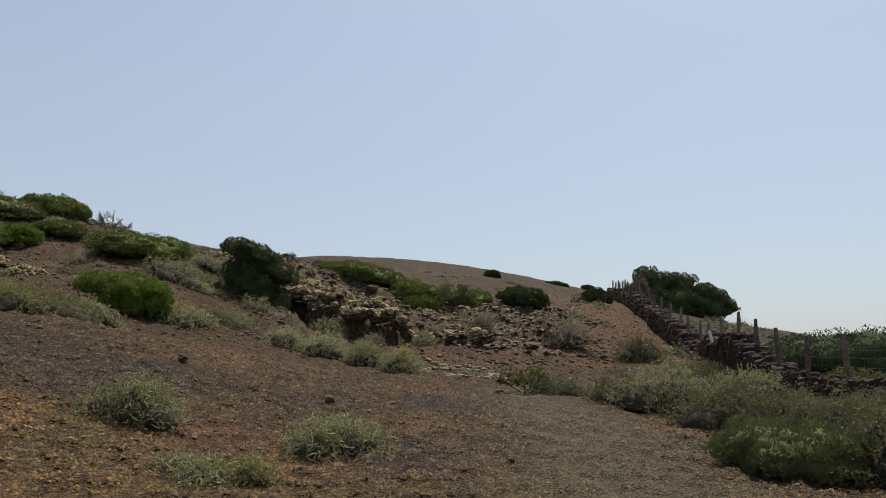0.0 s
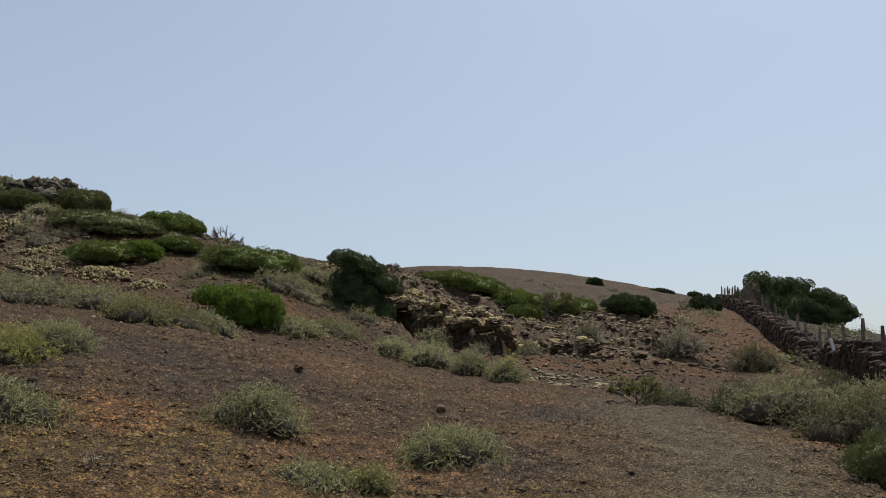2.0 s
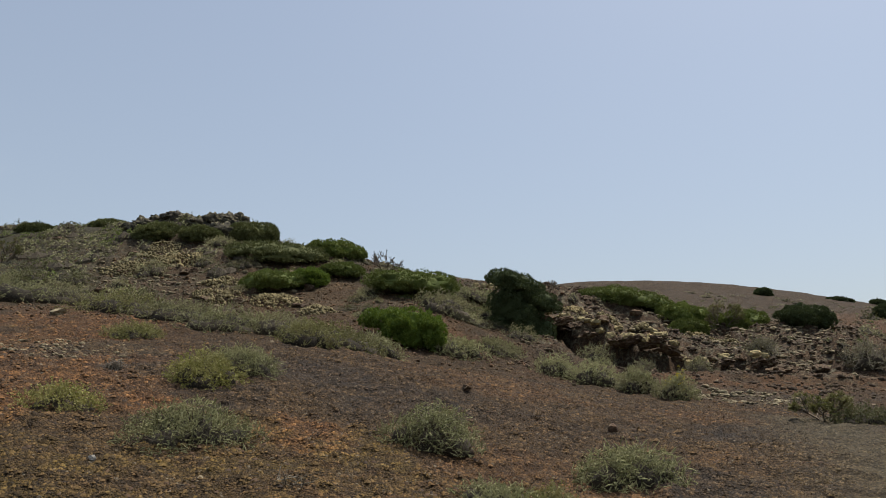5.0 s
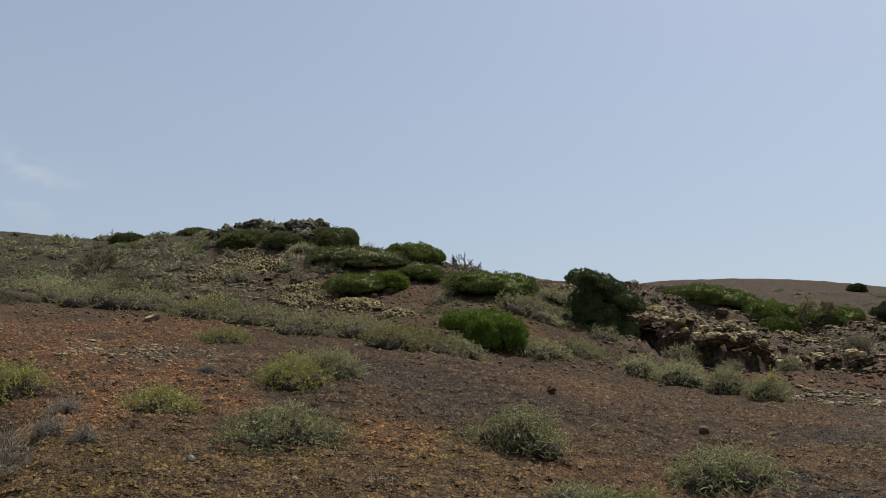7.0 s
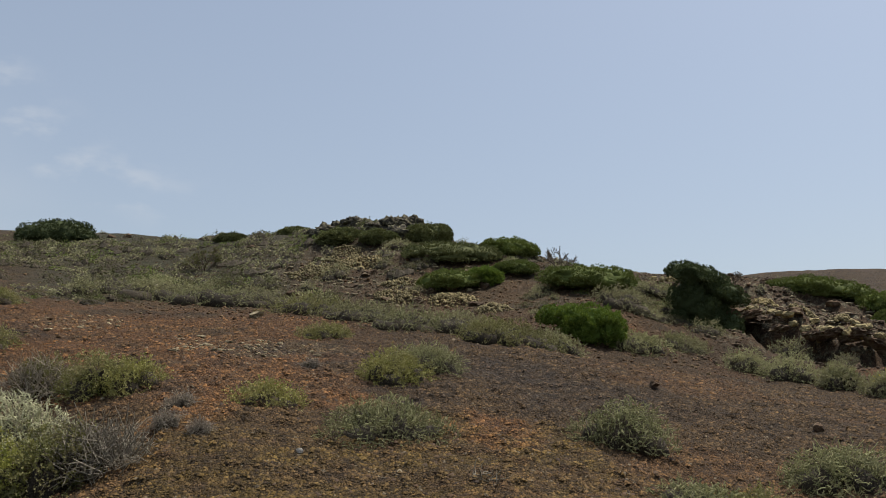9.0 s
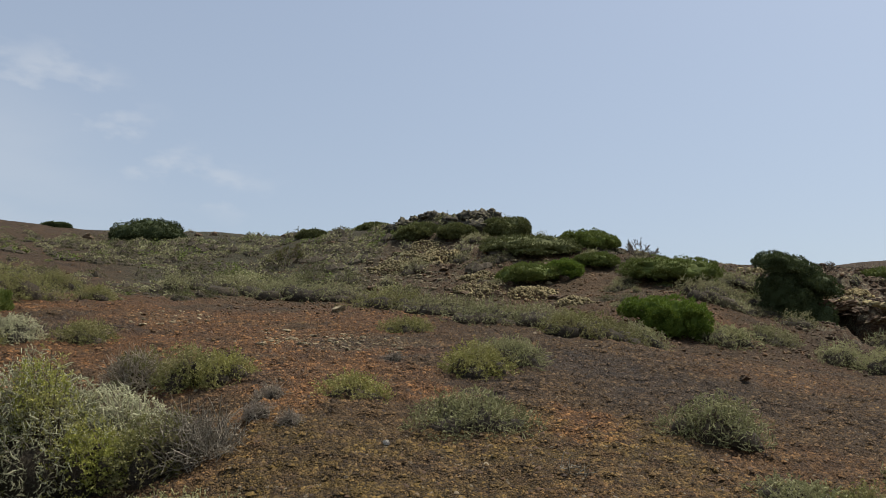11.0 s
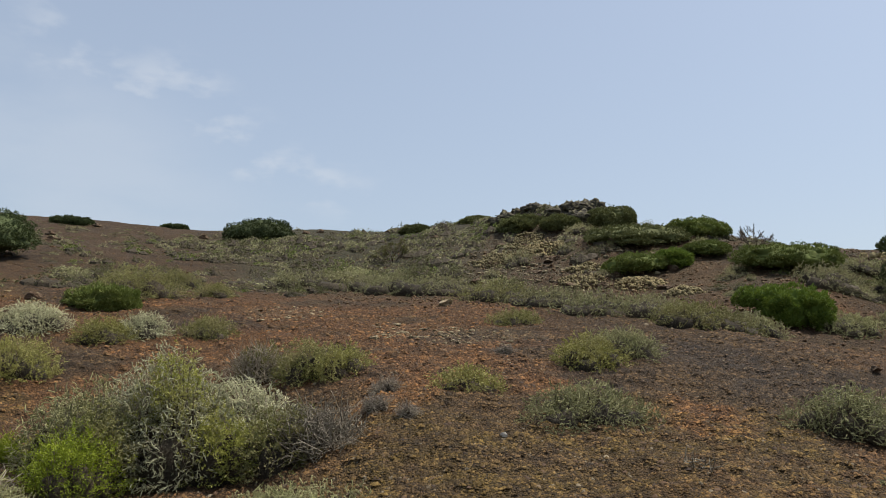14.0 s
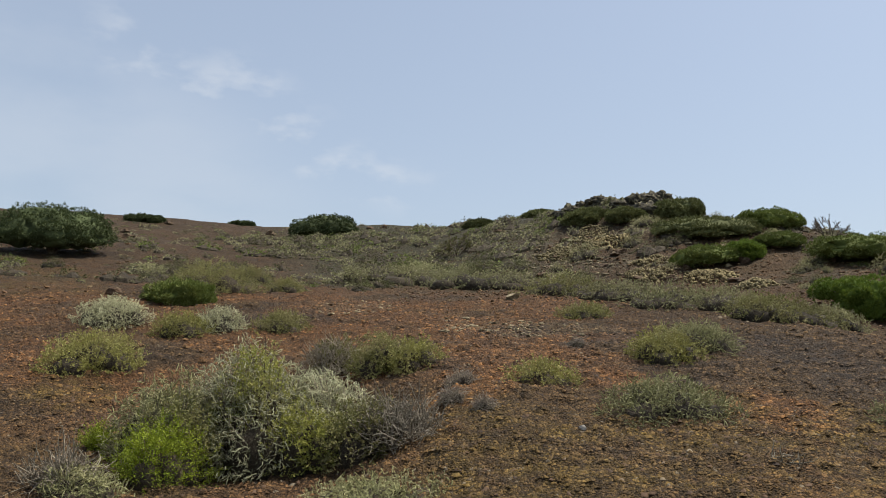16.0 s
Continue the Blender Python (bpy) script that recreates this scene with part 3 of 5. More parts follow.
def shrub_meshes(seed, w, h, shoots, per, span, leaf, leaf_mat, clumps=6, curl=0.7, upright=0.3, thin=0.004, sprig=None, wood=None, bare=0.1, inside=0.6, core=0.62, scaly=0.0):
    """A mounded shrub: stems from rough stools, and over the mound curled shoots set with small leaves.
    shoots: how many; per: leaves on each; span: a shoot's length. Returns branchwork, foliage."""
    rng = np.random.default_rng(seed)
    cx, cy, cw, ch = mound(rng, w, h, clumps)
    k = rng.choice(clumps, shoots, p=cw * (cw * 0.5 + ch) / (cw * (cw * 0.5 + ch)).sum())
    a = rng.uniform(0, 2 * np.pi, shoots)
    rho = np.sqrt(1 - rng.uniform(0, 1, shoots) ** 2)  # evenly over the whole mound, sides too
    reach = inside + (1.02 - inside) * rng.uniform(0, 1, shoots) ** 0.55
    dx, dy = np.cos(a) * rho * cw[k] / 2, np.sin(a) * rho * cw[k] / 2
    dz = ch[k] * np.sqrt(np.maximum(1 - rho**2, 0.02))
    root = np.stack([cx[k] + dx * reach, cy[k] + dy * reach, np.maximum(dz * reach, 0.015)], 1)
    out = unit(np.stack([dx / cw[k] ** 2 * 4, dy / cw[k] ** 2 * 4, dz / ch[k] ** 2], 1))
    aim = unit(out * 0.7 + np.array([0, 0, upright]) + rng.normal(0, 0.75, root.shape))
    turn = unit(rng.normal(size=root.shape)) * curl
    step = (span * rng.uniform(0.55, 1.3, shoots) / 3)[:, None]
    p1 = root + aim * step
    aim2 = unit(aim + turn)
    p2 = p1 + aim2 * step
    p3 = p2 + unit(aim2 + turn * rng.uniform(-0.6, 1.2, (shoots, 1))) * step
    path = np.stack([root - aim * step * 0.8, p1, p2, p3], 1)
    path[..., 2] = np.maximum(path[..., 2], 0.012)
    n = shoots * per
    q = np.repeat(np.arange(shoots), per)
    f = bare * 3 + (1 - bare) * 2.999 * (np.tile(np.arange(per), shoots) + rng.uniform(0, 1, n)) / per
    i = np.minimum(f.astype(int), 2)
    g = (f - i)[:, None]
    pos = path[q, i] * (1 - g) + path[q, i + 1] * g
    along = unit(path[q, i + 1] - path[q, i])
    way = along * 0.75 + 0.85 * unit(rng.normal(size=pos.shape))
    foliage = blades(pos, way, leaf[0] * rng.uniform(0.6, 1.25, n), leaf[1] * rng.uniform(0.7, 1.3, n), rng, blunt=True)
    some = rng.choice(shoots, max(8, shoots // 6), replace=False)
    tip = path[some, 0]
    base = np.stack([cx[k[some]] * 0.75 + dx[some] * 0.22, cy[k[some]] * 0.75 + dy[some] * 0.22, np.full(len(some), -0.05)], 1)
    ctrl = base * 0.55 + tip * 0.45 + rng.normal(0, 0.05 * w, tip.shape) * [1, 1, 0.2] + np.stack([0 * tip[:, 2], 0 * tip[:, 2], tip[:, 2] * rng.uniform(0.0, 0.5, len(some))], 1)
    s = np.linspace(0, 1, 4)[None, :, None]
    stem = (1 - s) ** 2 * base[:, None] + 2 * s * (1 - s) * ctrl[:, None] + s**2 * tip[:, None]
    stem[:, 1:-1] += rng.normal(0, 0.012 * w, stem[:, 1:-1].shape)
    made = tubes(stem, max(thin, 0.004) * 1.5 * np.linspace(1.0, 0.5, 4)[None] * rng.uniform(0.6, 1.4, (len(some), 1)))
    made = (made[0], np.concatenate([made[1][:, :3], made[1][:, [0, 2, 3]]]))
    twigs = len(made[1])
    # added core, coloured dark as the shade between the shoots
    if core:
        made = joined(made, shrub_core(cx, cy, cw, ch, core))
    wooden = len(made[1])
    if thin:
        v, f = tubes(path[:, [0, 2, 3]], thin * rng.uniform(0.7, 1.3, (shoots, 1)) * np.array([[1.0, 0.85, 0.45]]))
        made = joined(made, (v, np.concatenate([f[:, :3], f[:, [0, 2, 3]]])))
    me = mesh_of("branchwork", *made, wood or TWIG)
    me.materials.append(SHADE_CORE)
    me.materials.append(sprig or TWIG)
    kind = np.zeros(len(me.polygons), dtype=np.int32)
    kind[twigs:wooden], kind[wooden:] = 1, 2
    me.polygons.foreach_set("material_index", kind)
    if not per:
        return me, None
    # paler outward and upward: young tips, with lit tops and shaded inside painted in
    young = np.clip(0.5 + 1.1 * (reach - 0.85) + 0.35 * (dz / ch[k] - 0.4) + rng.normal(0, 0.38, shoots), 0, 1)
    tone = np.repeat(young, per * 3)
    if scaly:  # shoots thickly clad in scale leaves
        v, f = tubes(path[:, 1:], scaly * rng.uniform(0.7, 1.3, (shoots, 1)) * np.array([[0.8, 1.0, 0.6]]))
        foliage = joined(foliage, (v, np.concatenate([f[:, :3], f[:, [0, 2, 3]]])))
        tone = np.concatenate([tone, np.repeat(young, 9)])
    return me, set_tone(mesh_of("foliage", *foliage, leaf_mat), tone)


def ball_grid(around, up):
    """Ways to the corners of a ball's net, and the net's triangles."""
    a, e = np.meshgrid(np.arange(around) * 2 * np.pi / around, np.linspace(-0.5, 0.5, up) * np.pi * 0.999)
    way = np.stack([np.cos(a) * np.cos(e), np.sin(a) * np.cos(e), np.sin(e)], -1).reshape(-1, 3)
    tri = []
    for j in range(up - 1):
        for i in range(around):
            q, r = j * around + i, j * around + (i + 1) % around
            tri += [(q, r, r + around), (q, r + around, q + around)]
    return way, np.array(tri)


def crown_shell(rng, dome, way, heart, deep, shell=1.0):
    """Points and outward ways on one dome of a crown: a flat-topped ellipsoid swollen into many rounded clumps."""
    cx, cy, w, d, base, top, lean = dome
    n, lumps = len(way), len(heart)
    near = way @ heart.T
    best = near.argmax(1)
    gap = np.arccos(np.clip(near.max(1), -1, 1)) / (2.25 / math.sqrt(lumps))
    swell = np.sqrt(np.clip(1 - gap**2, 0, 1)) * (0.55 + 0.45 * np.abs(np.sin(np.arange(lumps) * 2.7)))[best]
    r = (np.abs(way) ** 2.2).sum(1) ** (-1 / 2.2) * shell * (1 - deep + deep * swell)
    round_ = np.arctan2(way[:, 1], way[:, 0])
    r = r * (1 + 0.10 * np.sin(2 * round_ + cx * 5 + top * 7) + 0.07 * np.sin(3 * round_ + w * 9) + 0.06 * np.sin(5 * round_ + top * 13 + way[:, 2] * 3))
    mid = base + (top - base) * 0.4
    size = np.stack([np.full(n, w / 2), np.full(n, d / 2), np.where(way[:, 2] > 0, top - mid, mid - base)], 1)
    p = way * r[:, None] * size
    p[:, 2] = mid + p[:, 2] * (1 + lean * p[:, 0] / w)
    p[:, :2] += (cx, cy)
    return p, unit(way / size * min(w, top) + 0.9 * (way - heart[best]))


def outside(p, dome, by=0.84):
    """Which points lie outside a dome shrunk to that share."""
    cx, cy, w, d, base, top, lean = dome
    mid = base + (top - base) * 0.4
    z = (p[:, 2] - mid) / (1 + lean * (p[:, 0] - cx) / w)
    q = np.abs(np.stack([(p[:, 0] - cx) / (w / 2), (p[:, 1] - cy) / (d / 2), z / np.where(z > 0, top - mid, mid - base)], 1))
    return (q**2.2).sum(1) > by**2.2


def crown_domes(rng, w, h, deep, base, lean, bumps):
    """A main dome and smaller ones grown out of it, lower towards the rim."""
    w = w * 1.13
    domes = [(0.0, 0.0, w * 0.82, w * deep * 0.9, base, h * 0.94, lean)]
    for i in range(bumps):
        a, q = i * 2.4 + rng.uniform(-0.4, 0.4), rng.uniform(0.35, 0.68)
        dw = w * rng.uniform(0.36, 0.56)
        px, py = math.cos(a) * (0.3 + q) * (w - dw) * 0.5, math.sin(a) * (0.3 + q) * (w - dw) * 0.5 * deep
        domes.append((px, py, dw, dw * 0.85, base, h * (1.02 - 0.62 * q**2) * (1 + lean * px / w) * rng.uniform(0.80, 1.0), 0.0))
    return domes


def juniper_meshes(seed, w, h, sprays, leaf_mat, leaf=(0.11, 0.04), deep=0.75, base=-0.12, lean=0.15, bumps=4, domes=(), clump=0.24, rough=0.2):
    """A wind-pruned juniper: limbs from one foot, a flat crown of dense rounded clumps of small upright sprays. Returns limbs, crown."""
    rng = np.random.default_rng(seed)
    domes = list(domes) or crown_domes(rng, w, h, deep, base, lean, bumps)
    area = np.array([d[2] * d[3] + 2.2 * (d[2] + d[3]) * (d[5] - d[4]) * 0.5 for d in domes])
    pieces, inner, tone, per = [], [], [], 4
    for dome, share in zip(domes, area / area.sum()):
        lumps = int(np.clip(1.9 * dome[2] * (dome[3] + dome[5] - dome[4]) / clump**2, 24, 260))
        heart = unit(rng.normal(size=(lumps, 3)))
        net, tri = ball_grid(26, 14)
        inner.append((crown_shell(rng, dome, net, heart, rough, 0.86)[0], tri))  # added inner shell, toned darker to paint shade between the clumps
        for shell, n, k, grow, wide in ((1.0, int(sprays * share * 1.9), per, 1.0, 1.0), (0.91, int(sprays * share * 0.6), 1, 1.5, 2.0)):
            way = rng.normal(size=(n, 3)) * [1, 1, 0.75]
            way = unit(way * np.where(way[:, 2:3] < -0.6, [1, 1, -1], [1, 1, 1]))
            pos, way = crown_shell(rng, dome, way, heart, rough, shell)
            keep = np.ones(n, dtype=bool)
            for other in domes:
                if other is not dome:
                    keep &= outside(pos, other)
            pos, way = pos[keep], way[keep]
            head = unit(way * 0.75 + rng.normal(0, 0.25, way.shape) + np.array([0.0, 0, 0.45]))
            m = len(pos) * k
            tone.append(np.repeat(np.clip(0.48 + rng.normal(0, 0.30, len(pos)), 0, 1), k))
            foot = np.repeat(pos, k, 0) + rng.normal(0, leaf[0] * 0.3, (m, 3))
            aim = np.repeat(head, k, 0) + rng.normal(0, 0.35 if k > 1 else 0.9, (m, 3))
            pieces.append(blades(foot, aim, leaf[0] * grow * rng.uniform(0.6, 1.4, m), leaf[1] * wide * rng.uniform(0.7, 1.3, m), rng, blunt=k == 1))
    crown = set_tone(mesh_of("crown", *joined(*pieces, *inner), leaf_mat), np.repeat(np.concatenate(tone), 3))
    limbs = []
    for i in range(8):
        cx, cy, dw, dd, low, top, _ = domes[i % len(domes)]
        a = i * 2.4
        end = np.array([cx + math.cos(a) * dw * 0.3, cy + math.sin(a) * dd * 0.3, low + (top - low) * 0.55])
        s = np.linspace(0, 1, 7)[:, None]
        bow = np.array([end[0] * 0.35, end[1] * 0.35, end[2] * 0.8])
        p = (1 - s) ** 2 * np.array([0, 0, -0.15]) + 2 * s * (1 - s) * bow + s**2 * end
        p = p + rng.normal(0, 0.012 * w, p.shape) * s
        limbs.append(mesh_of("limb", *tubes(p[None], (0.020 * w * (1 - 0.8 * s[:, 0]))[None], 6), BARK, True))
    return limbs, crown


def spurge_meshes(seed, w, h, leaf_mat, leafy=True, levels=4):
    """A candelabra shrub: grey succulent stems that fork again and again, with a rosette at each tip."""
    rng = np.random.default_rng(seed)
    paths, radii, tips, ways = [], [], [], []

    def grow(p, d, length, r, level):
        q = p + d * length
        mid = (p + q) / 2 + rng.normal(0, 0.05 * length, 3)
        paths.append(np.stack([p, mid, q]))
        radii.append((r, r * 0.9, r * 0.8))
        if level == 0:
            tips.append(q)
            ways.append(d)
            return
        for _ in range(rng.integers(2, 4)):
            e = d + rng.normal(0, 0.5, 3)
            e[2] = abs(e[2]) * 0.7 + 0.15
            grow(q, e / np.linalg.norm(e), length * rng.uniform(0.65, 0.9), r * 0.75, level - 1)

    for i in range(6):
        a = i * 1.05 + rng.uniform(-0.3, 0.3)
        d = np.array([math.cos(a) * 0.8, math.sin(a) * 0.8, 0.6])
        grow(np.array([math.cos(a) * 0.05, math.sin(a) * 0.05, -0.05]), d / np.linalg.norm(d), 0.3, 0.03, levels)
    tips, ways = np.array(tips), np.array(ways)
    s = np.array([w / 2 / np.percentile(np.abs(tips[:, 0]), 97), w / 2 / np.percentile(np.abs(tips[:, 1]), 97), h / np.percentile(tips[:, 2], 98)])
    paths = np.array(paths) * s
    stems = mesh_of("candelabra", *tubes(paths, np.array(radii) * s.min(), 4), TWIG, True)
    if not leafy:
        return stems, None
    per = 12
    pos = np.repeat(tips * s, per, 0)
    leaf = blades(pos, np.repeat(ways, per, 0) * 0.5 + rng.normal(0, 0.6, (len(pos), 3)), 0.085 * rng.uniform(0.7, 1.2, len(pos)), 0.022, rng)
    return stems, mesh_of("leaf_crown", *leaf, leaf_mat)


def stone_mesh(seed, name, material, level=2, flat=0.7, rough=0.28, broken=0.85):
    """A weathered boulder of radius about 1: a ball broken by planes and roughened."""
    bm = bmesh.new()
    bmesh.ops.create_icosphere(bm, subdivisions=level, radius=1.0)
    rng = random.Random(seed)
    cuts = [(Vector((rng.uniform(-1, 1), rng.uniform(-1, 1), rng.uniform(-0.6, 1))).normalized(), rng.uniform(0.5, 0.85)) for _ in range(9)]
    off = Vector((seed * 3.7, seed * 1.3, 0))
    for v in bm.verts:
        for n, d in cuts:
            over = v.co.dot(n) - d
            if over > 0:
                v.co -= n * over * broken
        k = 1 + rough * noise.noise(v.co * 1.7 + off) + rough * 0.6 * noise.noise(v.co * 4.1 + off) + rough * 0.5 * noise.noise(v.co * 9.0 + off) + (rough * 0.12 * noise.noise(v.co * 19.0 + off) if level > 3 else 0)
        v.co = Vector((v.co.x * k, v.co.y * k * 0.85, v.co.z * k * flat))
    me = bpy.data.meshes.new(name)
    bm.to_mesh(me)
    bm.free()
    if level > 3:
        me.polygons.foreach_set("use_smooth", np.ones(len(me.polygons), dtype=bool))
    me.materials.append(material)
    return me


def block_mesh(seed, name, material):
    """A squarish wall stone within a unit cube, with knocked-off corners."""
    rng = random.Random(seed)
    bm = bmesh.new()
    bmesh.ops.create_cube(bm, size=1.0)
    bmesh.ops.bevel(bm, geom=list(bm.edges), offset=0.16, segments=1, affect="EDGES")
    for v in bm.verts:
        v.co += Vector((rng.uniform(-1, 1), rng.uniform(-1, 1), rng.uniform(-1, 1))) * 0.07
    me = bpy.data.meshes.new(name)
    bm.to_mesh(me)
    bm.free()
    me.materials.append(material)
    return me


# ---- plants: x, y, width, height ----
JUNIPERS = [
    (-14.98, 30.69, 2.66, 1), (-13.48, 28.04, 2.05, 0.65), (-14.78, 25.1, 2.42, 0.85), (-9.89, 26.11, 3.69, 1.05),
    (-6.51, 26.61, 2.29, 2.06), (-3.6, 34.54, 3.9, 0.86), (-1.17, 34.19, 2.5, 0.8), (0.95, 34.49, 2.4, 0.8),
    (3.22, 33.9, 2.3, 1.12), (9.78, 51.66, 2.05, 1.03), (-1.01, 33.04, 1.84, 0.6), (-19.23, 31.01, 2.53, 1.01),
    (-21.13, 29.78, 2.15, 0.71), (-30.87, 35.52, 2.45, 0.56), (-42.91, 28.48, 4.67, 1.5), (-31.68, 9.08, 4.51, 2.17),
    (10.51, 20.88, 5.05, 1.43), (-16.49, 28.16, 4.53, 0.73), (-32.07, 31.51, 1.87, 0.44),
]
FAR_JUNIPERS = [
    (4.37, 72.33, 1.62, 0.71), (-53.91, 21.5, 3.05, 0.56), (-56.31, 30.22, 2.03, 0.35), (-52.68, 16.21, 1.14, 0.3),
    (15.27, 85.19, 1.57, 0.6), (11.05, 78.39, 2.21, 0.39),
]
FRESH_JUNIPERS = [
    (-8.0, 20.45, 2.27, 1.05), (-23.16, 29.61, 2.35, 0.73), (-16.71, 7.16, 1.85, 0.52), (3.21, 7.85, 1.69, 0.64),
    (-13.92, 26.16, 1.45, 0.74),
]
GREY_SHRUBS = [
    (-3.08, 8.23, 1.01, 0.54), (-1.09, 8.4, 1.15, 0.52), (-2, 6.85, 0.82, 0.18), (-4.92, 6.65, 1.29, 0.44),
    (-6.6, 10.12, 1.25, 0.51), (-14.97, 5.21, 1.39, 0.59), (-13.91, 6.7, 0.89, 0.52), (-5.6, 3.55, 1.3, 0.17),
    (-7.52, 2.18, 0.66, 0.33),
]
OLIVE_SHRUBS = [
    (-1.6, 7.02, 0.35, 0.19), (-10.3, 12.49, 1.11, 0.36), (-11.97, 3.84, 1.55, 0.55), (-9.1, 6.56, 1.13, 0.57),
    (-13.25, 7.52, 1.13, 0.37), (-18.32, 8.62, 1.79, 0.94), (-18.93, 11.06, 1.08, 0.45), (-6.72, 4.45, 0.85, 0.69),
    (-10.17, 6.55, 0.73, 0.5), (-22.39, 11.92, 1.56, 0.69),
]
YELLOW_SHRUBS = [
    (-6.52, 9.09, 1.07, 0.48), (-6.67, 6.87, 0.78, 0.3), (-13.75, 5.84, 1.01, 0.46), (-1.04, 19.93, 1.03, 0.72),
    (-2.03, 20.51, 1.15, 0.75), (-8.62, 6.68, 0.74, 0.46),
]
GULLY_SHRUBS = [
    (-4.2, 21.76, 1.08, 0.71), (-3.13, 21.18, 1.19, 0.82), (3.05, 14.07, 1.15, 0.74), (3.53, 13.04, 1.51, 0.98),
    (3.85, 11.28, 1.5, 0.91), (4.66, 11.38, 1.37, 0.82), (4.81, 10.16, 1.25, 0.86), (4.21, 8.04, 0.82, 0.95),
    (7.07, 13.61, 1.07, 0.64), (7.27, 19.4, 1.73, 0.72), (2.13, 15.44, 0.98, 0.39), (6.45, 20.57, 1.65, 0.9), (5.7, 11.6, 1.3, 0.6), (6.6, 12.3, 1.3, 0.65),
    (5.3, 12.7, 1.2, 0.6),
]
BAND_SHRUBS = [
    (-20.87, 16.92, 2.41, 0.85), (-18.43, 17.17, 2.09, 0.9), (-17.84, 18.53, 2.13, 0.92), (-13.96, 16.39, 1.78, 0.82),
    (-11.89, 15.92, 1.65, 0.71), (-9.94, 15.08, 1.62, 0.65), (-8.94, 15.56, 1.61, 0.69), (-7.99, 16.13, 1.56, 0.7),
    (-7.73, 17.58, 1.26, 0.67), (-6.66, 21.13, 1.23, 0.55), (-6, 22.82, 1.15, 0.49), (-7.75, 14.55, 1.03, 0.69),
    (-8.28, 24.84, 1.64, 0.91), (-8.14, 29.24, 1.48, 0.84),
]
SPURGES = [
    (-12.68, 30.56, 1.2, 0.69), (1.61, 15.99, 1.0, 0.5), (-27.67, 25.62, 1.56, 0.94), (0.39, 34.3, 1.43, 0.96),
    (-6.16, 31.91, 0.91, 0.41), (8.79, 17.41, 1.22, 0.57),
]
BANK_SHRUBS = [(6.3, 26.5, 1.5, 0.95), (4.2, 26.9, 1.5, 0.75), (1.3, 27.6, 0.9, 0.6)]
BARE_SHRUBS = [(-10.2, 6.5, 1.1, 0.5), (-6.65, 4.75, 1.0, 0.5), (-7.9, 2.2, 0.7, 0.35), (12.6, 52.5, 1.6, 2.3)]
DEAD_SHRUBS = [
    (-3.63, 6.15, 0.34, 0.12), (-6.89, 5.64, 0.31, 0.17), (-6.42, 5.65, 0.26, 0.16), (-7.37, 6.27, 0.39, 0.14),
    (-8.27, 9.52, 0.36, 0.14),
]
LOOSE_ROCKS = [
    (-14.64, 15.15, 0.46, 0.22), (-19.35, 6.81, 0.45, 0.25), (-1.68, 12.3, 0.22, 0.14), (-3.53, 20.54, 0.17, 0.15),
    (-3.89, 12.2, 0.2, 0.11), (-5.42, 5.92, 0.08, 0.06),
]
HOLLOW_SHRUBS = [(-3.7, 25.9, 1.0, 0.7), (-2.2, 25.4, 1.0, 0.6), (-0.6, 25.6, 0.9, 0.5)]
BIG_SHRUB = (-7.8, 3.92, 2.3, 1.47)
BRIGHT_SHRUBS = [(-7.74, 2.94, 0.89, 0.64), (-9.23, 2.91, 0.22, 0.19)]


def planted(name, meshes, names, x, y, depth, label, category, group, turn, sink=0.03):
    """One plant: its base stands depth metres behind the front edge that is given."""
    r = math.hypot(x, y)
    x, y = x + x / r * depth, y + y / r * depth
    ob = thing(name, x, y, 0, label, category, group)
    ob.matrix_basis = on_ground(x, y, turn, sink=sink)
    for n, me in zip(names, meshes):
        if me:
            tagged(part(n, me, ob), kind="stuff")
    return ob


def grow_juniper(name, meshes, x, y, depth, label, group, turn, sink=0.05, lean=0.6):
    r = math.hypot(x, y)
    x, y = x + x / r * depth, y + y / r * depth
    ob = thing(name, x, y, 0, label, "juniper", group)
    ob.matrix_basis = on_ground(x, y, turn, sink=sink, share=lean)
    for me in meshes[0]:
        part("limb", me, ob)
    part("crown", meshes[1], ob)
    return ob


def facing(x, y):
    return math.degrees(math.atan2(y, x)) - 90


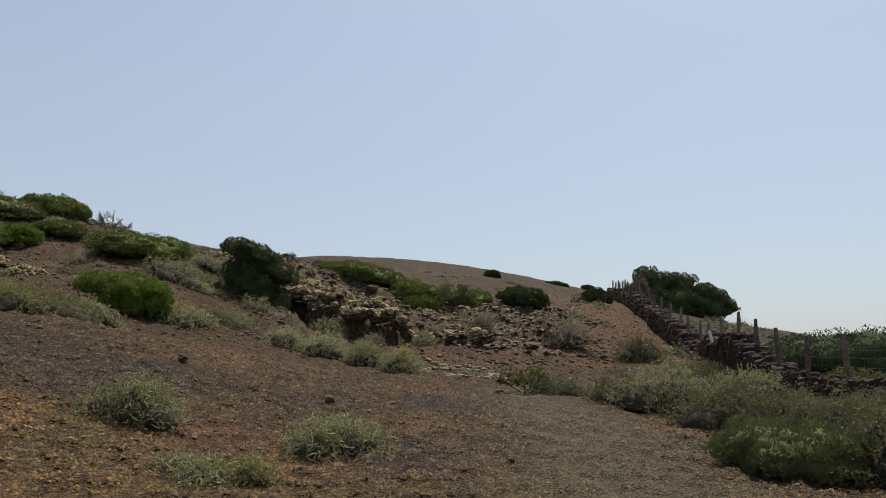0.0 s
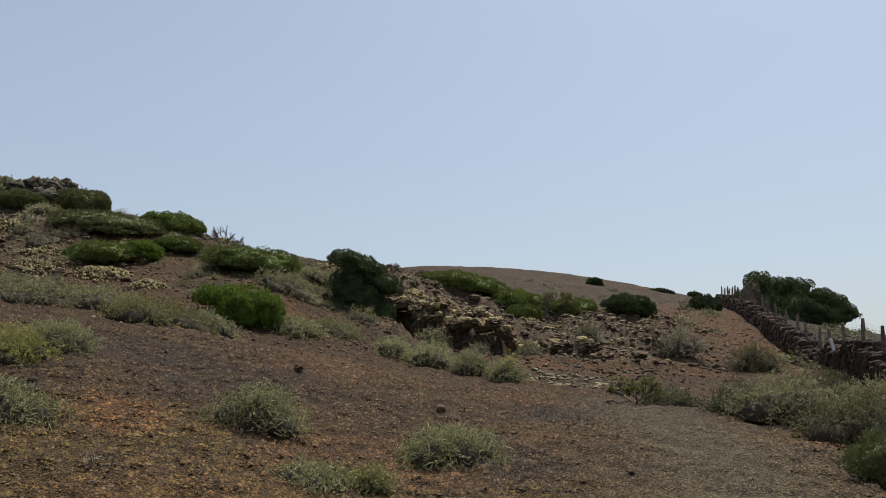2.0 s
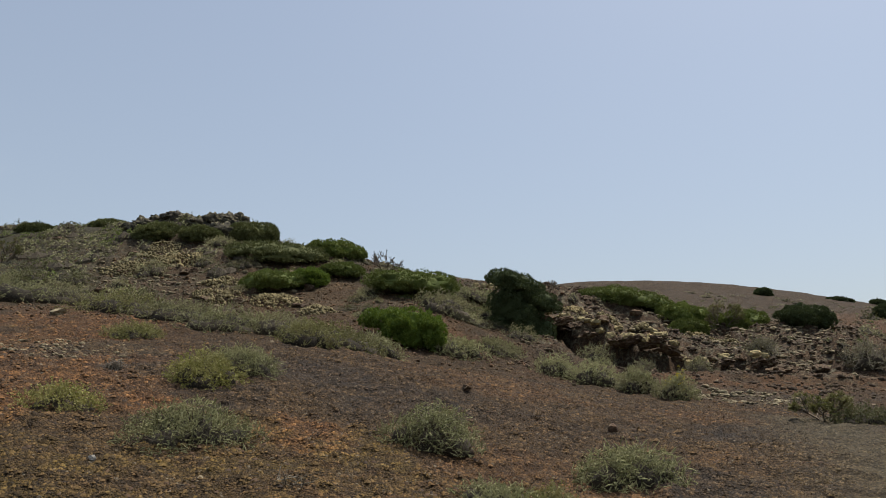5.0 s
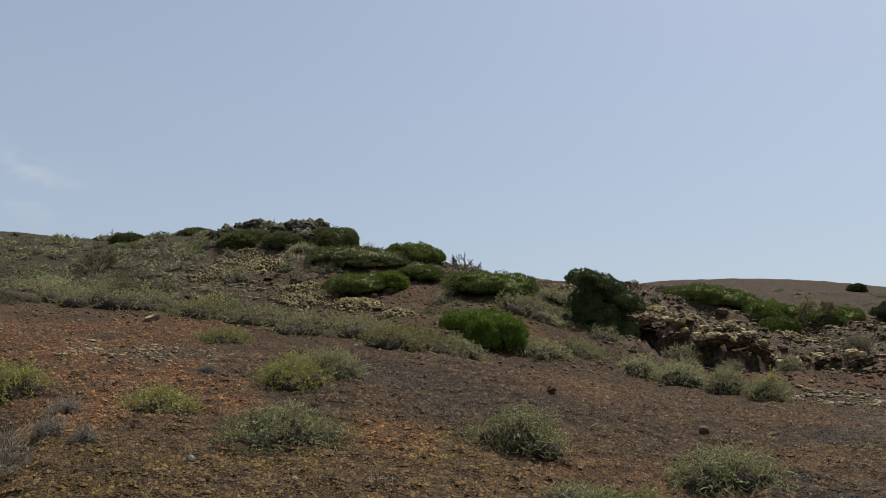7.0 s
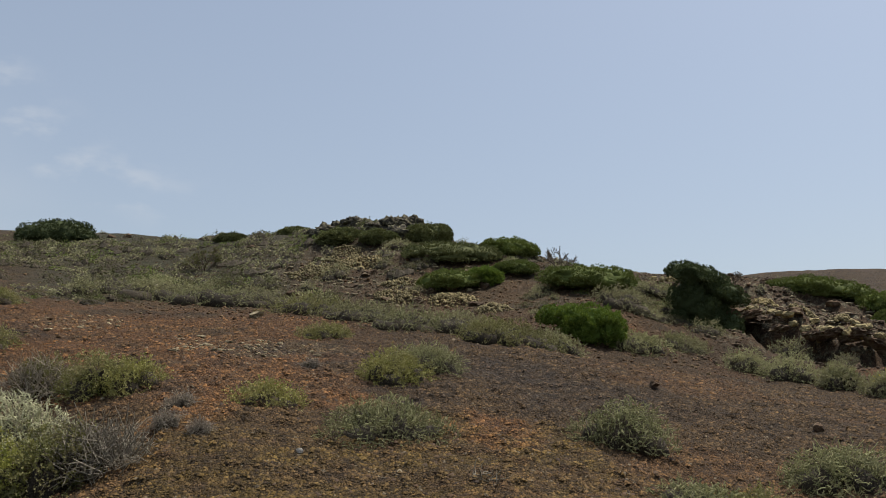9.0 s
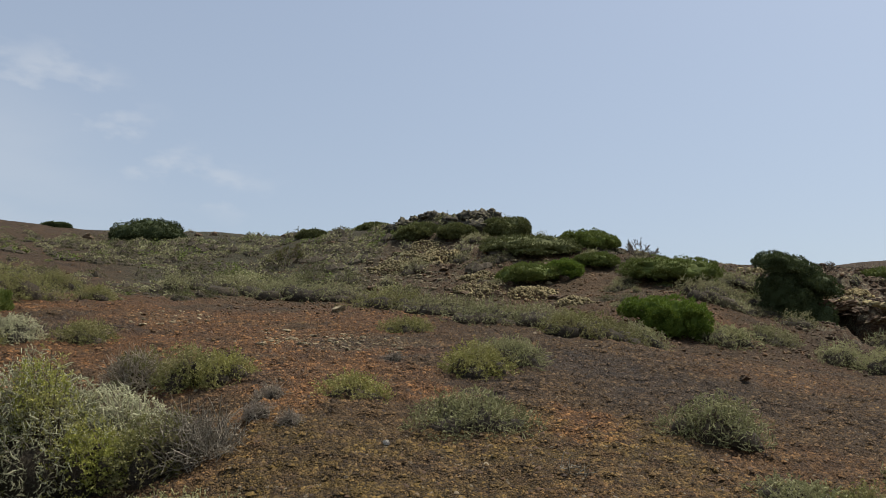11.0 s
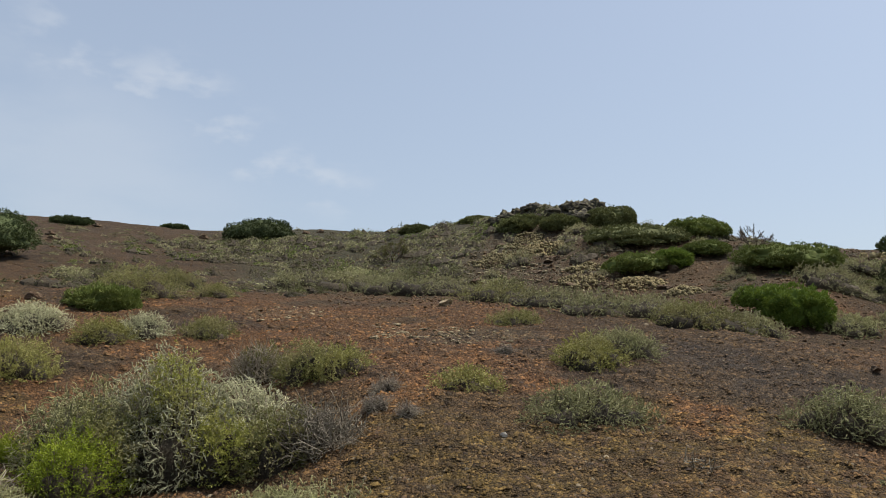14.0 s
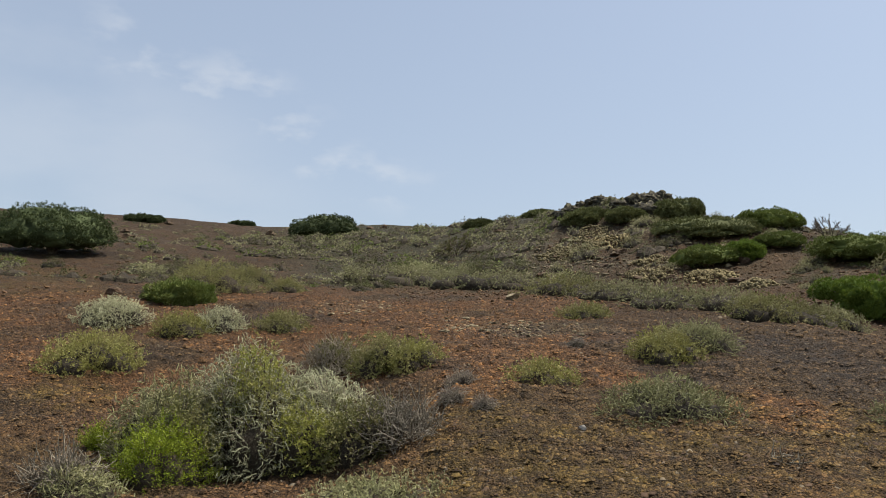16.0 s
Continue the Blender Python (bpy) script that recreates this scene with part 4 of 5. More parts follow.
def plant_junipers():
    group = "junipers on the hillside"
    for i, (x, y, w, h) in enumerate(JUNIPERS + FAR_JUNIPERS):
        r = math.hypot(x, y)
        sprays = int(min(4600, 1500 * w * max(h, 0.9)) * (0.7 if r > 40 else 1.0))
        dark = i in (4, 8, 9, 14, 15, 16) or i > 18
        perched = i in (0, 1, 2, 3, 8)  # the crown stands clear of the slope on its downhill side
        leaf = (0.0012 * r + 0.022, 0.0008 * r + 0.008)
        if i == 4:  # two tiers that lean over the hollow
            domes = ((-0.30, 0.1, 2.1, 1.6, 1.25, 2.0, -0.25), (0.55, 0.0, 1.9, 1.4, 0.8, 1.6, -0.3), (-0.8, 0.0, 1.1, 1.0, 1.3, 1.95, 0.0), (-0.30, -0.1, 1.4, 1.3, 0.2, 1.5, 0.0), (0.15, -0.15, 2.0, 1.5, -0.3, 1.25, 0.0), (0.95, -0.35, 1.3, 1.1, -0.5, 0.75, -0.2))
            me = juniper_meshes(104, w, h, 5200, JUNIPER_DARK, leaf, domes=domes, clump=0.36, rough=0.28)
        else:
            me = juniper_meshes(100 + i, w, h * 0.95, int(sprays * 1.6) if i in (15, 16) else sprays, JUNIPER_DARK if dark else JUNIPER_DULL if i in (11, 12, 13, 17, 18) else JUNIPER, leaf, 0.62, 0.06 * h if perched else 0.08 * h if i == 15 else -0.15, 0.12, 2 if w < 1.8 or i == 16 else 4 if w < 3.5 else 6, clump=0.3 if i == 16 else 0.34 + 0.003 * r, rough=0.14 if i == 16 else 0.32)
        grow_juniper("juniper", me, x, y, w * 0.25, "small far juniper on the skyline" if i > 18 else "almost black-green wind-flattened juniper on the rocky bank" if dark else "olive-green wind-flattened juniper on the stony slope", group, facing(x, y))
    for i, (x, y, w, h) in enumerate(FRESH_JUNIPERS):
        r = math.hypot(x, y)
        # the first is a wedge, thick on its downhill side and thin uphill
        domes = ((0.42, 0.0, 1.35, 1.5, -0.15, 0.98, -0.1), (-0.2, 0.0, 1.5, 1.4, 0.0, 0.96, 0.0), (-0.75, 0.1, 1.05, 1.0, 0.2, 0.84, 0.1), (0.75, -0.25, 0.8, 0.9, -0.25, 0.86, 0.0), (0.1, -0.4, 0.9, 0.8, -0.15, 0.72, 0.0)) if i == 0 else ()
        me = juniper_meshes(160 + i, w * (0.9 if i == 2 else 1.05), h * (0.85 if i == 3 else 0.97), int(2600 + 900 * w), JUNIPER_LIT if i in (0, 4) else JUNIPER_DULL if i in (1, 3) else JUNIPER, (0.0013 * r + 0.030, 0.0008 * r + 0.008), 0.7, -0.12, 0.05, 4, domes, clump=0.26 if i == 0 else 0.2, rough=0.46 if i == 0 else 0.34)
        grow_juniper("juniper", me, x, y, w * 0.36, "dull olive low juniper mound" if i in (1, 3) else "fresh green low juniper mound on bare soil", group, facing(x, y))
    # the large dark tree behind the wall, stepped down by the wind
    domes = tuple((dx, dy, dw, dw * 0.9, low, top, 0.0) for dx, dy, dw, low, top in (
        (-1.2, 0.0, 2.3, 1.7, 3.5), (-0.2, 0.2, 2.2, 1.4, 3.2), (0.9, 0.1, 2.4, 1.0, 3.0), (1.9, 0.0, 2.2, 0.8, 2.45), (2.9, 0.0, 2.0, 0.5, 1.9), (3.6, 0.0, 1.5, 0.2, 1.2),
        (-1.9, 0.1, 2.0, 0.9, 2.6), (-0.6, -0.5, 2.8, 0.2, 2.3), (1.3, -0.5, 3.0, 0.0, 1.9), (2.6, -0.3, 2.6, -0.3, 1.1), (-1.8, -0.4, 2.4, -0.3, 1.5), (0.3, -0.7, 3.0, -0.4, 1.2)))
    me = juniper_meshes(190, 7.6, 3.6, 13000, JUNIPER_DARK, (0.075, 0.042), domes=domes, clump=0.75, rough=0.3)
    grow_juniper("juniper_tree", me, 14.7, 52.9, 0.5, "large dark many-domed juniper tree behind the wall", "", facing(15.6, 52.5), 0.45, 0.0)


SHRUB_PARTS = ("branchwork", "foliage")


def plant_shrubs():
    group = "low shrubs on the slope"
    for i, (x, y, w, h) in enumerate(GREY_SHRUBS):
        k = w * (w * 0.4 + h)
        silver = i in (5, 6)
        me = shrub_meshes(200 + i, w * 1.14, h * 0.84, int(1250 * k + 200), 7, 0.12 * min(1.0, 0.45 + h), (0.018, 0.012), SILVER_LEAF if silver else GREY_LEAF, 7, 1.2, 0.0, 0, scaly=0.0048)
        planted("shrub", me, SHRUB_PARTS, x, y, w * 0.36, "silvery grey twiggy dwarf shrub on brown soil" if silver else "grey-green twiggy dwarf shrub on bare scoria soil", "shrub", group, i * 47.0)
    for i, (x, y, w, h) in enumerate(OLIVE_SHRUBS):
        k = w * (w * 0.4 + h)
        me = shrub_meshes(230 + i, w * (1.45 if i == 5 else 1.1), h * 0.9, int(620 * k + 90), 11, 0.13, (0.027, 0.019), YELLOW_LEAF if i == 2 else OLIVE_LEAF, 6, 0.5, 0.35, 0)
        planted("shrub", me, SHRUB_PARTS, x, y, w * 0.36, "yellow-green leafy shrub on brown soil" if i == 2 else "olive-green open twiggy shrub on brown soil", "shrub", group, i * 61.0)
    for i, (x, y, w, h) in enumerate(YELLOW_SHRUBS):
        k = w * (w * 0.4 + h)
        dull = i in (3, 4)
        me = shrub_meshes(260 + i, w * 1.12, h * 0.88, int(680 * k + 90), 10, 0.13, (0.040, 0.024) if dull else (0.028, 0.019), HEATH_LEAF if dull else YELLOW_LEAF, 6, 0.5, 0.35, 0)
        ob = planted("shrub", me, SHRUB_PARTS, x, y, w * 0.36, "pale olive twiggy shrub at the gully's edge" if dull else "yellow-green leafy dwarf shrub on brown soil", "shrub", group, i * 73.0)
        if i == 3:
            bloom = shrub_meshes(269, w * 0.6, h * 1.05, 40, 5, 0.10, (0.05, 0.03), FLOWER, 3, upright=1.0, thin=0, inside=0.95, core=0)[1]
            bloom.name = "flower_heads"
            tagged(part("bloom", bloom, ob, "clear yellow flower heads"), kind="stuff")
    x, y, w, h = BIG_SHRUB
    r = math.hypot(x, y)
    ux, uy = x / r, y / r
    for i, (right, away, ww, hh, mat, what) in enumerate((
        (0.0, 0.15, 2.1, 1.22, SILVER_LEAF, "large silvery grey tangled shrub with pale curled twigs"),
        (-0.75, 0.0, 1.4, 0.95, GREY_LEAF, "grey-green tangled shrub with pale curled twigs"),
        (0.70, 0.0, 1.4, 0.85, SILVER_LEAF, "silvery grey tangled shrub with pale curled twigs"),
        (0.10, -0.10, 1.0, 1.32, LIME_LEAF, "yellow-green leafy shrub grown through a silvery one"),
        (0.50, -0.60, 0.9, 0.66, LIME_LEAF, "yellow-green leafy shrub grown through a silvery one"),
        (-0.70, -0.35, 0.9, 0.80, OLIVE_LEAF, "olive leafy shrub grown through a silvery one"),
    )):
        k = ww * (ww * 0.4 + hh)
        leafy = mat in (LIME_LEAF, OLIVE_LEAF)
        me = shrub_meshes(290 + i, ww, hh, int((700 if leafy else 1700) * k), 12 if leafy else 5, 0.12 if leafy else 0.11, (0.024, 0.017) if leafy else (0.016, 0.011), mat, 7, 0.45 if leafy else 1.3, 0.4 if leafy else 0.0, 0, None, None if leafy else BLEACHED_TWIG, inside=0.6, scaly=0.0 if leafy else 0.005)
        planted("shrub", me, SHRUB_PARTS, x + uy * right + ux * away, y - ux * right + uy * away, w * 0.2, what, "shrub", group, i * 50)
    for i, (x, y, w, h) in enumerate(BRIGHT_SHRUBS):
        me = shrub_meshes(300 + i, w * 1.0, h * 0.92, int(900 * w + 60), 16, 0.20, (0.027, 0.010), BRIGHT_LEAF, 6, 0.25, 0.7, 0, bare=0.02)
        planted("shrub", me, SHRUB_PARTS, x, y, w * 0.36, "bright green feathery young shrub on bare soil", "shrub", group, i * 50)
    for i, (x, y, w, h) in enumerate(GULLY_SHRUBS):
        k = w * (w * 0.4 + h)
        me = shrub_meshes(320 + i, w * 1.35, h * 0.9, int(420 * k + 80), 10, 0.15, (0.037, 0.022), (HEATH_LEAF if i % 6 == 3 else DARK_LEAF) if i > 1 else GREY_LEAF, 7, 0.8, 0.15, 0)
        planted("shrub", me, SHRUB_PARTS, x, y, w * 0.36, "dull olive twiggy shrub in the thicket beside the wall" if i > 1 else "dull olive twiggy shrub in the gully", "shrub", "thicket shrubs", i * 39.0)
    for i, (x, y, w, h) in enumerate(BAND_SHRUBS):
        me = shrub_meshes(350 + i, w * 1.5, h * 0.78, 760, 8, 0.15, (0.034, 0.021), (HEATH_LEAF, GREY_LEAF, HEATH_LEAF, OLIVE_LEAF)[i % 4], 8, 0.9, 0.1, 0, scaly=0.007)
        planted("shrub", me, SHRUB_PARTS, x, y, w * 0.36, "grey-olive shrub in the belt above the bare soil", "shrub", "belt shrubs", i * 57.0)
    for i, (x, y, w, h) in enumerate(HOLLOW_SHRUBS):
        me = shrub_meshes(375 + i, w * 1.3, h, 300, 8, 0.2, (0.048, 0.022), GREY_LEAF if i == 0 else HEATH_LEAF, 5, 0.6, 0.3, 0.006)
        planted("shrub", me, SHRUB_PARTS, x, y, w * 0.1, "dull grey-green shrub in the hollow below the lava ledge", "shrub", "shrubs below the ledge", i * 57.0)
    for i, (x, y, w, h) in enumerate(BANK_SHRUBS):
        me = shrub_meshes(395 + i, w * 1.15, h * 0.95, 380 if i else 520, 3 if i else 8, 0.24, (0.055, 0.026), (OLIVE_LEAF, HEATH_LEAF, HEATH_LEAF)[i], 6, 0.5, 0.5, 0.008, BLEACHED_TWIG if i else None)
        planted("shrub", me, SHRUB_PARTS, x, y, w * 0.15, "grey almost leafless twiggy shrub on the lava bank" if i else "dark domed shrub with yellow-green tips beside the wall", "shrub", "shrubs on the bank", i * 57.0)
    for i, (x, y, w, h) in enumerate(SPURGES):
        me = spurge_meshes(380 + i, w * (1.2 if i == 0 else 1.0), h * (1.3 if i == 0 else 1.0), OLIVE_LEAF, i not in (0, 4), 4)
        planted("spurge", me, ("candelabra", "leaf_crown"), x, y, w * 0.2, "bare grey candelabra shrub on the skyline" if i in (0, 4) else "grey-stemmed candelabra spurge with yellow-green tips", "spurge", "spurges among the rocks", i * 80.0)


def plant_dead():
    """Dead grey cushions, bare twig bushes and heaps of bleached twigs on the bare soil."""
    for i, (x, y, w, h) in enumerate(DEAD_SHRUBS):
        me = shrub_meshes(420 + i, w * 1.1, h if i else h * 0.2, 260 if i else 16, 5 if i else 0, 0.08 if i else 0.14, (0.020, 0.008), DEAD_LEAF, 5, 0.7, 0.0, 0.003 if i else 0.005, BLEACHED_TWIG, BLEACHED_TWIG, core=0.6 if i else 0)
        planted("dead_shrub", me, SHRUB_PARTS, x, y, w * 0.15, "low dead grey cushion shrub on bare soil" if i else "heap of bleached dead twigs on bare soil", "dead shrub", "dead cushions", i * 70.0)
    for i, (x, y, w, h) in enumerate(BARE_SHRUBS):
        me = shrub_meshes(440 + i, w, h, int(520 * w * (0.4 * w + h)) + 120, 2, 0.2, (0.020, 0.008), DEAD_LEAF, 6, 0.7, 0.35, 0.005 if y < 40 else 0.014, BLEACHED_TWIG if y < 40 else TWIG, TWIG, inside=0.4, core=0)
        planted("dead_shrub", me, SHRUB_PARTS, x, y, w * 0.15, "leafless grey twig bush", "dead shrub", "bare twig bushes", i * 70.0)


plant_junipers()
plant_shrubs()
plant_dead()


# ---- dry stone wall and fence, uphill along the right ----
WALL_LINE = [(7.9, 12.5), (8.1, 15.1), (8.4, 19.3), (8.8, 22.5), (9.2, 26.5), (10.2, 34.0), (10.7, 40.0), (11.6, 48.0), (13.9, 64.0), (14.6, 70.0)]


def along_wall(step):
    """Points every step metres along the wall, each with the wall's way and the distance walked."""
    out, walked = [], 0.0
    for (x0, y0), (x1, y1) in zip(WALL_LINE, WALL_LINE[1:]):
        n = math.hypot(x1 - x0, y1 - y0)
        way = ((x1 - x0) / n, (y1 - y0) / n)
        s = (-walked) % step
        while s < n:
            out.append((x0 + way[0] * s, y0 + way[1] * s, way, walked + s))
            s += step
        walked += n
    return out


def wall_height(d):
    """Low and tumbled near the trail, waist to chest high farther up."""
    h = 0.38 + 0.52 * float(smooth(d, 7.5, 11.0)) - 0.15 * float(smooth(d, 24.0, 40.0))
    gap = math.exp(-(((d - 17.6) / 0.9) ** 2))
    return h * (1 - 0.75 * gap) * (0.9 + 0.2 * math.sin(d * 0.9) * math.sin(d * 0.37))


def make_wall():
    wall = tagged(new("wall_stone"), "brown dry stone wall climbing the hill, partly tumbled", "wall", kind="structure")
    variants = [block_mesh(500 + i, "stone", WALL_STONE) for i in range(8)]
    rng = random.Random(9)
    rest_v, rest_f, at, count = [], [], 0, 0
    raw = []
    for me in variants:
        v = np.array([tuple(p.co) for p in me.vertices])
        tri = []
        for poly in me.polygons:
            ids = list(poly.vertices)
            tri += [(ids[0], ids[k], ids[k + 1]) for k in range(1, len(ids) - 1)]
        raw.append((v, np.array(tri)))
    for x, y, way, d in along_wall(0.25):
        top = wall_height(d)
        side = (way[1], -way[0])
        ground = min(spot(x - side[0] * 0.35, y - side[1] * 0.35), spot(x, y))
        z = ground - 0.05
        while z < ground + top:
            small = 0.68 if d < 8.0 else 1.0  # the tumbled end is of smaller rubble
            h = rng.uniform(0.15, 0.29) * small
            taper = 0.32 - 0.10 * (z - ground) / max(top, 0.3)
            cap = z + h >= ground + top
            for off in ((-taper, -0.02, taper) if cap else (-taper, taper)):
                m = Matrix.Translation((x + side[0] * off + rng.uniform(-0.04, 0.04) + way[0] * rng.uniform(-0.1, 0.1), y + side[1] * off + way[1] * rng.uniform(-0.1, 0.1), z + h / 2 + rng.uniform(-0.02, 0.03)))
                m = m @ pose(0, 0, 0, rng.uniform(-14, 14), rng.uniform(-14, 14), math.degrees(math.atan2(way[1], way[0])) + rng.uniform(-16, 16))
                m = m @ Matrix.Diagonal((rng.uniform(0.16, 0.34) * small, rng.uniform(0.20, 0.34) * small, h * rng.uniform(0.95, 1.45), 1))
                k = rng.randrange(8)
                if count < 300 and off <= 0 and 2.0 < d < 30.0:
                    ob = new("stone", variants[k])
                    ob.parent, ob.matrix_basis = wall, m
                    count += 1
                else:
                    v, f = raw[k]
                    w = np.array(m)
                    rest_v.append(v @ w[:3, :3].T + w[:3, 3])
                    rest_f.append(f + at)
                    at += len(v)
            z += h * 0.93
    rest = new("far_stones", mesh_of("far_stones", np.concatenate(rest_v), np.concatenate(rest_f), WALL_STONE))
    rest.parent = wall
    tagged(rest, kind="stuff")


def post_mesh(seed, h, r):
    rng = np.random.default_rng(seed)
    n = 7
    s = np.linspace(0, 1, n)
    path = np.stack([rng.normal(0, 0.008, n) + 0.04 * s * rng.normal(), rng.normal(0, 0.008, n) + 0.04 * s * rng.normal(), -0.3 + (h + 0.3) * s], 1)
    rad = r * rng.uniform(0.9, 1.08, n)
    rad[-1] *= 0.75
    v, f = tubes(path[None], rad[None], 8)
    cap = np.array([[len(v) - 8 + k, len(v) - 8 + (k + 1) % 8, len(v), len(v)] for k in range(8)])
    v = np.concatenate([v, path[-1:] + [[0, 0, 0.01]]])
    me = bpy.data.meshes.new("post")
    me.from_pydata(v.tolist(), [], f.tolist() + [c[:3].tolist() for c in cap])
    me.materials.append(POST_WOOD)
    return me


def make_fence():
    fence = tagged(new("fence"), "weathered wooden post and wire mesh fence along the wall", "fence")
    variants = [post_mesh(600 + i, 1.32, 0.06) for i in range(4)]
    rng = random.Random(4)
    tops = []
    for i, (x, y, way, d) in enumerate(along_wall(2.1)):
        side = (way[1], -way[0])
        x, y = x + side[0] * 0.02, y + side[1] * 0.02
        z = spot(x, y) + 0.75 * wall_height(d) - 0.2
        ob = new("post", variants[i % 4])
        ob.parent = fence
        ob.matrix_basis = pose(x, y, z, rng.uniform(-4, 4), rng.uniform(-4, 4), rng.uniform(0, 360))
        tops.append((x, y, z))
    tops = np.array(tops)
    levels = np.array([0.14, 0.32, 0.50, 0.68, 0.86, 1.02, 1.14, 1.25])
    for a, b in zip(tops, tops[1:]):
        s = np.linspace(0, 1, 4)[None, :, None]
        runs = a[None, None] * (1 - s) + b[None, None] * s + np.array([0, 0, 1.0]) * (levels[:, None, None] - 0.03 * np.sin(np.pi * s))
        strands = tubes(runs, np.full(runs.shape[:2], 0.0025))
        u = np.linspace(0.04, 0.96, 14)
        low = a[None] * (1 - u[:, None]) + b[None] * u[:, None] + [0, 0, 0.1]
        pickets = tubes(np.stack([low, low + [0, 0, 0.5], low + [0, 0, 1.08]], 1), np.full((14, 3), 0.0016))
        part("wire_mesh", mesh_of("wire_mesh", *joined(strands, pickets), WIRE), fence, "thin grey wire mesh")


def make_marker():
    """A short white-painted marker leaning on the wall's end."""
    x, y = 8.75, 26.6
    bm = bmesh.new()
    bmesh.ops.create_cube(bm, size=1.0)
    bmesh.ops.scale(bm, vec=(0.10, 0.06, 0.40), verts=bm.verts)
    bmesh.ops.bevel(bm, geom=list(bm.edges), offset=0.015, segments=2, affect="EDGES")
    me = bpy.data.meshes.new("marker_post")
    bm.to_mesh(me)
    bm.free()
    me.materials.append(WHITE_PAINT)
    ob = new("marker_post", me)
    ob.matrix_basis = pose(x, y, spot(x, y) + 1.0, 0, -14, 10)
    tagged(ob, "short white painted marker leaning on the wall end", "marker")


make_wall()
make_fence()
make_marker()


# ---- boulders, rubble, gravel and scrub on the slopes ----
def polar(az, r):
    return -math.sin(radians(az)) * r, math.cos(radians(az)) * r


def place_boulders():
    """Lichened lava blocks on the bank across the gully, on the knoll and on the slope between."""
    kinds = [tagged(new("boulder", stone_mesh(700 + i, "boulder", LAVA, 3)), "rough brown lava boulder crusted with pale lichen", "boulder", "lava boulders") for i in range(5)]
    rng = random.Random(21)
    spots, crag = [], []
    for _ in range(70):  # the bank
        az, r = rng.uniform(-12, 13), rng.uniform(26, 38)
        spots.append((*polar(az, r), rng.uniform(0.1, 0.34) * (0.6 + 0.4 * rng.random())))
    for _ in range(46):  # the knoll
        crag.append((-23.4 + rng.uniform(-2.7, 2.7), 33.0 + rng.gauss(0, 0.9), rng.uniform(0.35, 0.85)))
    for _ in range(70):  # the slope below the knoll
        az, r = rng.uniform(22, 44), rng.uniform(26, 40)
        spots.append((*polar(az, r), rng.uniform(0.08, 0.3)))
    for _ in range(14):
        az, r = rng.uniform(44, 70), rng.uniform(40, 60)
        spots.append((*polar(az, r), rng.uniform(0.15, 0.4)))
    jagged = [stone_mesh(712 + i, "crag_rock", KNOLL_ROCK, 4, 0.8, 0.45, 0.3) for i in range(4)]
    for i, (x, y, s) in enumerate(crag):
        ob = new("crag_rock", jagged[i % 4])
        ob.matrix_basis = pose(x, y, spot(x, y) + 0.12 * s, rng.uniform(-10, 10), rng.uniform(-10, 10), rng.uniform(0, 360)) @ Matrix.Diagonal((s * rng.uniform(0.8, 1.3), s, s * rng.uniform(0.6, 0.9), 1))
        tagged(ob, "lumpy dark lava rock with pale lichen on the knoll", "rock", "rocks of the knoll")
    for i, (x, y, s) in enumerate(spots):
        m = pose(x, y, spot(x, y) + 0.12 * s, rng.uniform(-12, 12), rng.uniform(-12, 12), rng.uniform(0, 360)) @ Matrix.Diagonal((s * rng.uniform(0.9, 1.5), s, s * rng.uniform(0.6, 1.0), 1))
        if i < 5:
            kinds[i].matrix_basis = m
        else:
            copy_thing(kinds[i % 5], m) if kinds[i % 5].scale == Vector((1, 1, 1)) else copy_plain(kinds[i % 5], m)


def copy_plain(ob, m):
    """A copy of a one-mesh thing at the pose m, whatever the first one's own size."""
    made = ob.copy()
    scene.collection.objects.link(made)
    made.matrix_basis = m
    return made


def place_loose_rocks():
    """Single pale and dark rocks that stand out on the bare soil."""
    for i, (x, y, w, h) in enumerate(LOOSE_ROCKS):
        ob = new("rock", stone_mesh(760 + i, "rock", LAVA if i in (1, 2, 3, 4) else LICHEN if i < 2 else PALE_ROCK, 2, 0.7, 0.4))
        ob.matrix_basis = pose(x, y, spot(x, y) + h * 0.25, 0, 0, i * 40.0) @ Matrix.Diagonal((w / 2, w / 2, h * 0.75, 1))
        tagged(ob, "single dark lava rock on bare soil" if i in (2, 3, 4) else "pale lichened rock lying on bare soil", "rock")


def gravel_material():
    m, nt, bsdf = shader("scoria gravel", 0.95)
    col = blend(nt, random_island(nt), (0.030, 0.021, 0.015), (0.105, 0.064, 0.038))
    col = blend(nt, band(nt, random_island(nt), 0.98, 0.985), col, (0.20, 0.165, 0.11))
    nt.links.new(col, bsdf.inputs["Base Color"])
    return m


ICO = np.array([(0, 0, 1.0), (0, 0, -1.0)] + [(math.cos(k * math.pi / 5) * 0.894, math.sin(k * math.pi / 5) * 0.894, 0.447 if k % 2 else -0.447) for k in range(10)])
ICO_TRI = np.array([t for k in range(0, 10, 2) for t in ((0, 3 + k, 2 + (k + 3) % 10), (1, 2 + (k + 2) % 10, 2 + k), (2 + k, 2 + (k + 2) % 10, 3 + k), (3 + k, 2 + (k + 2) % 10, 2 + (k + 3) % 10))])


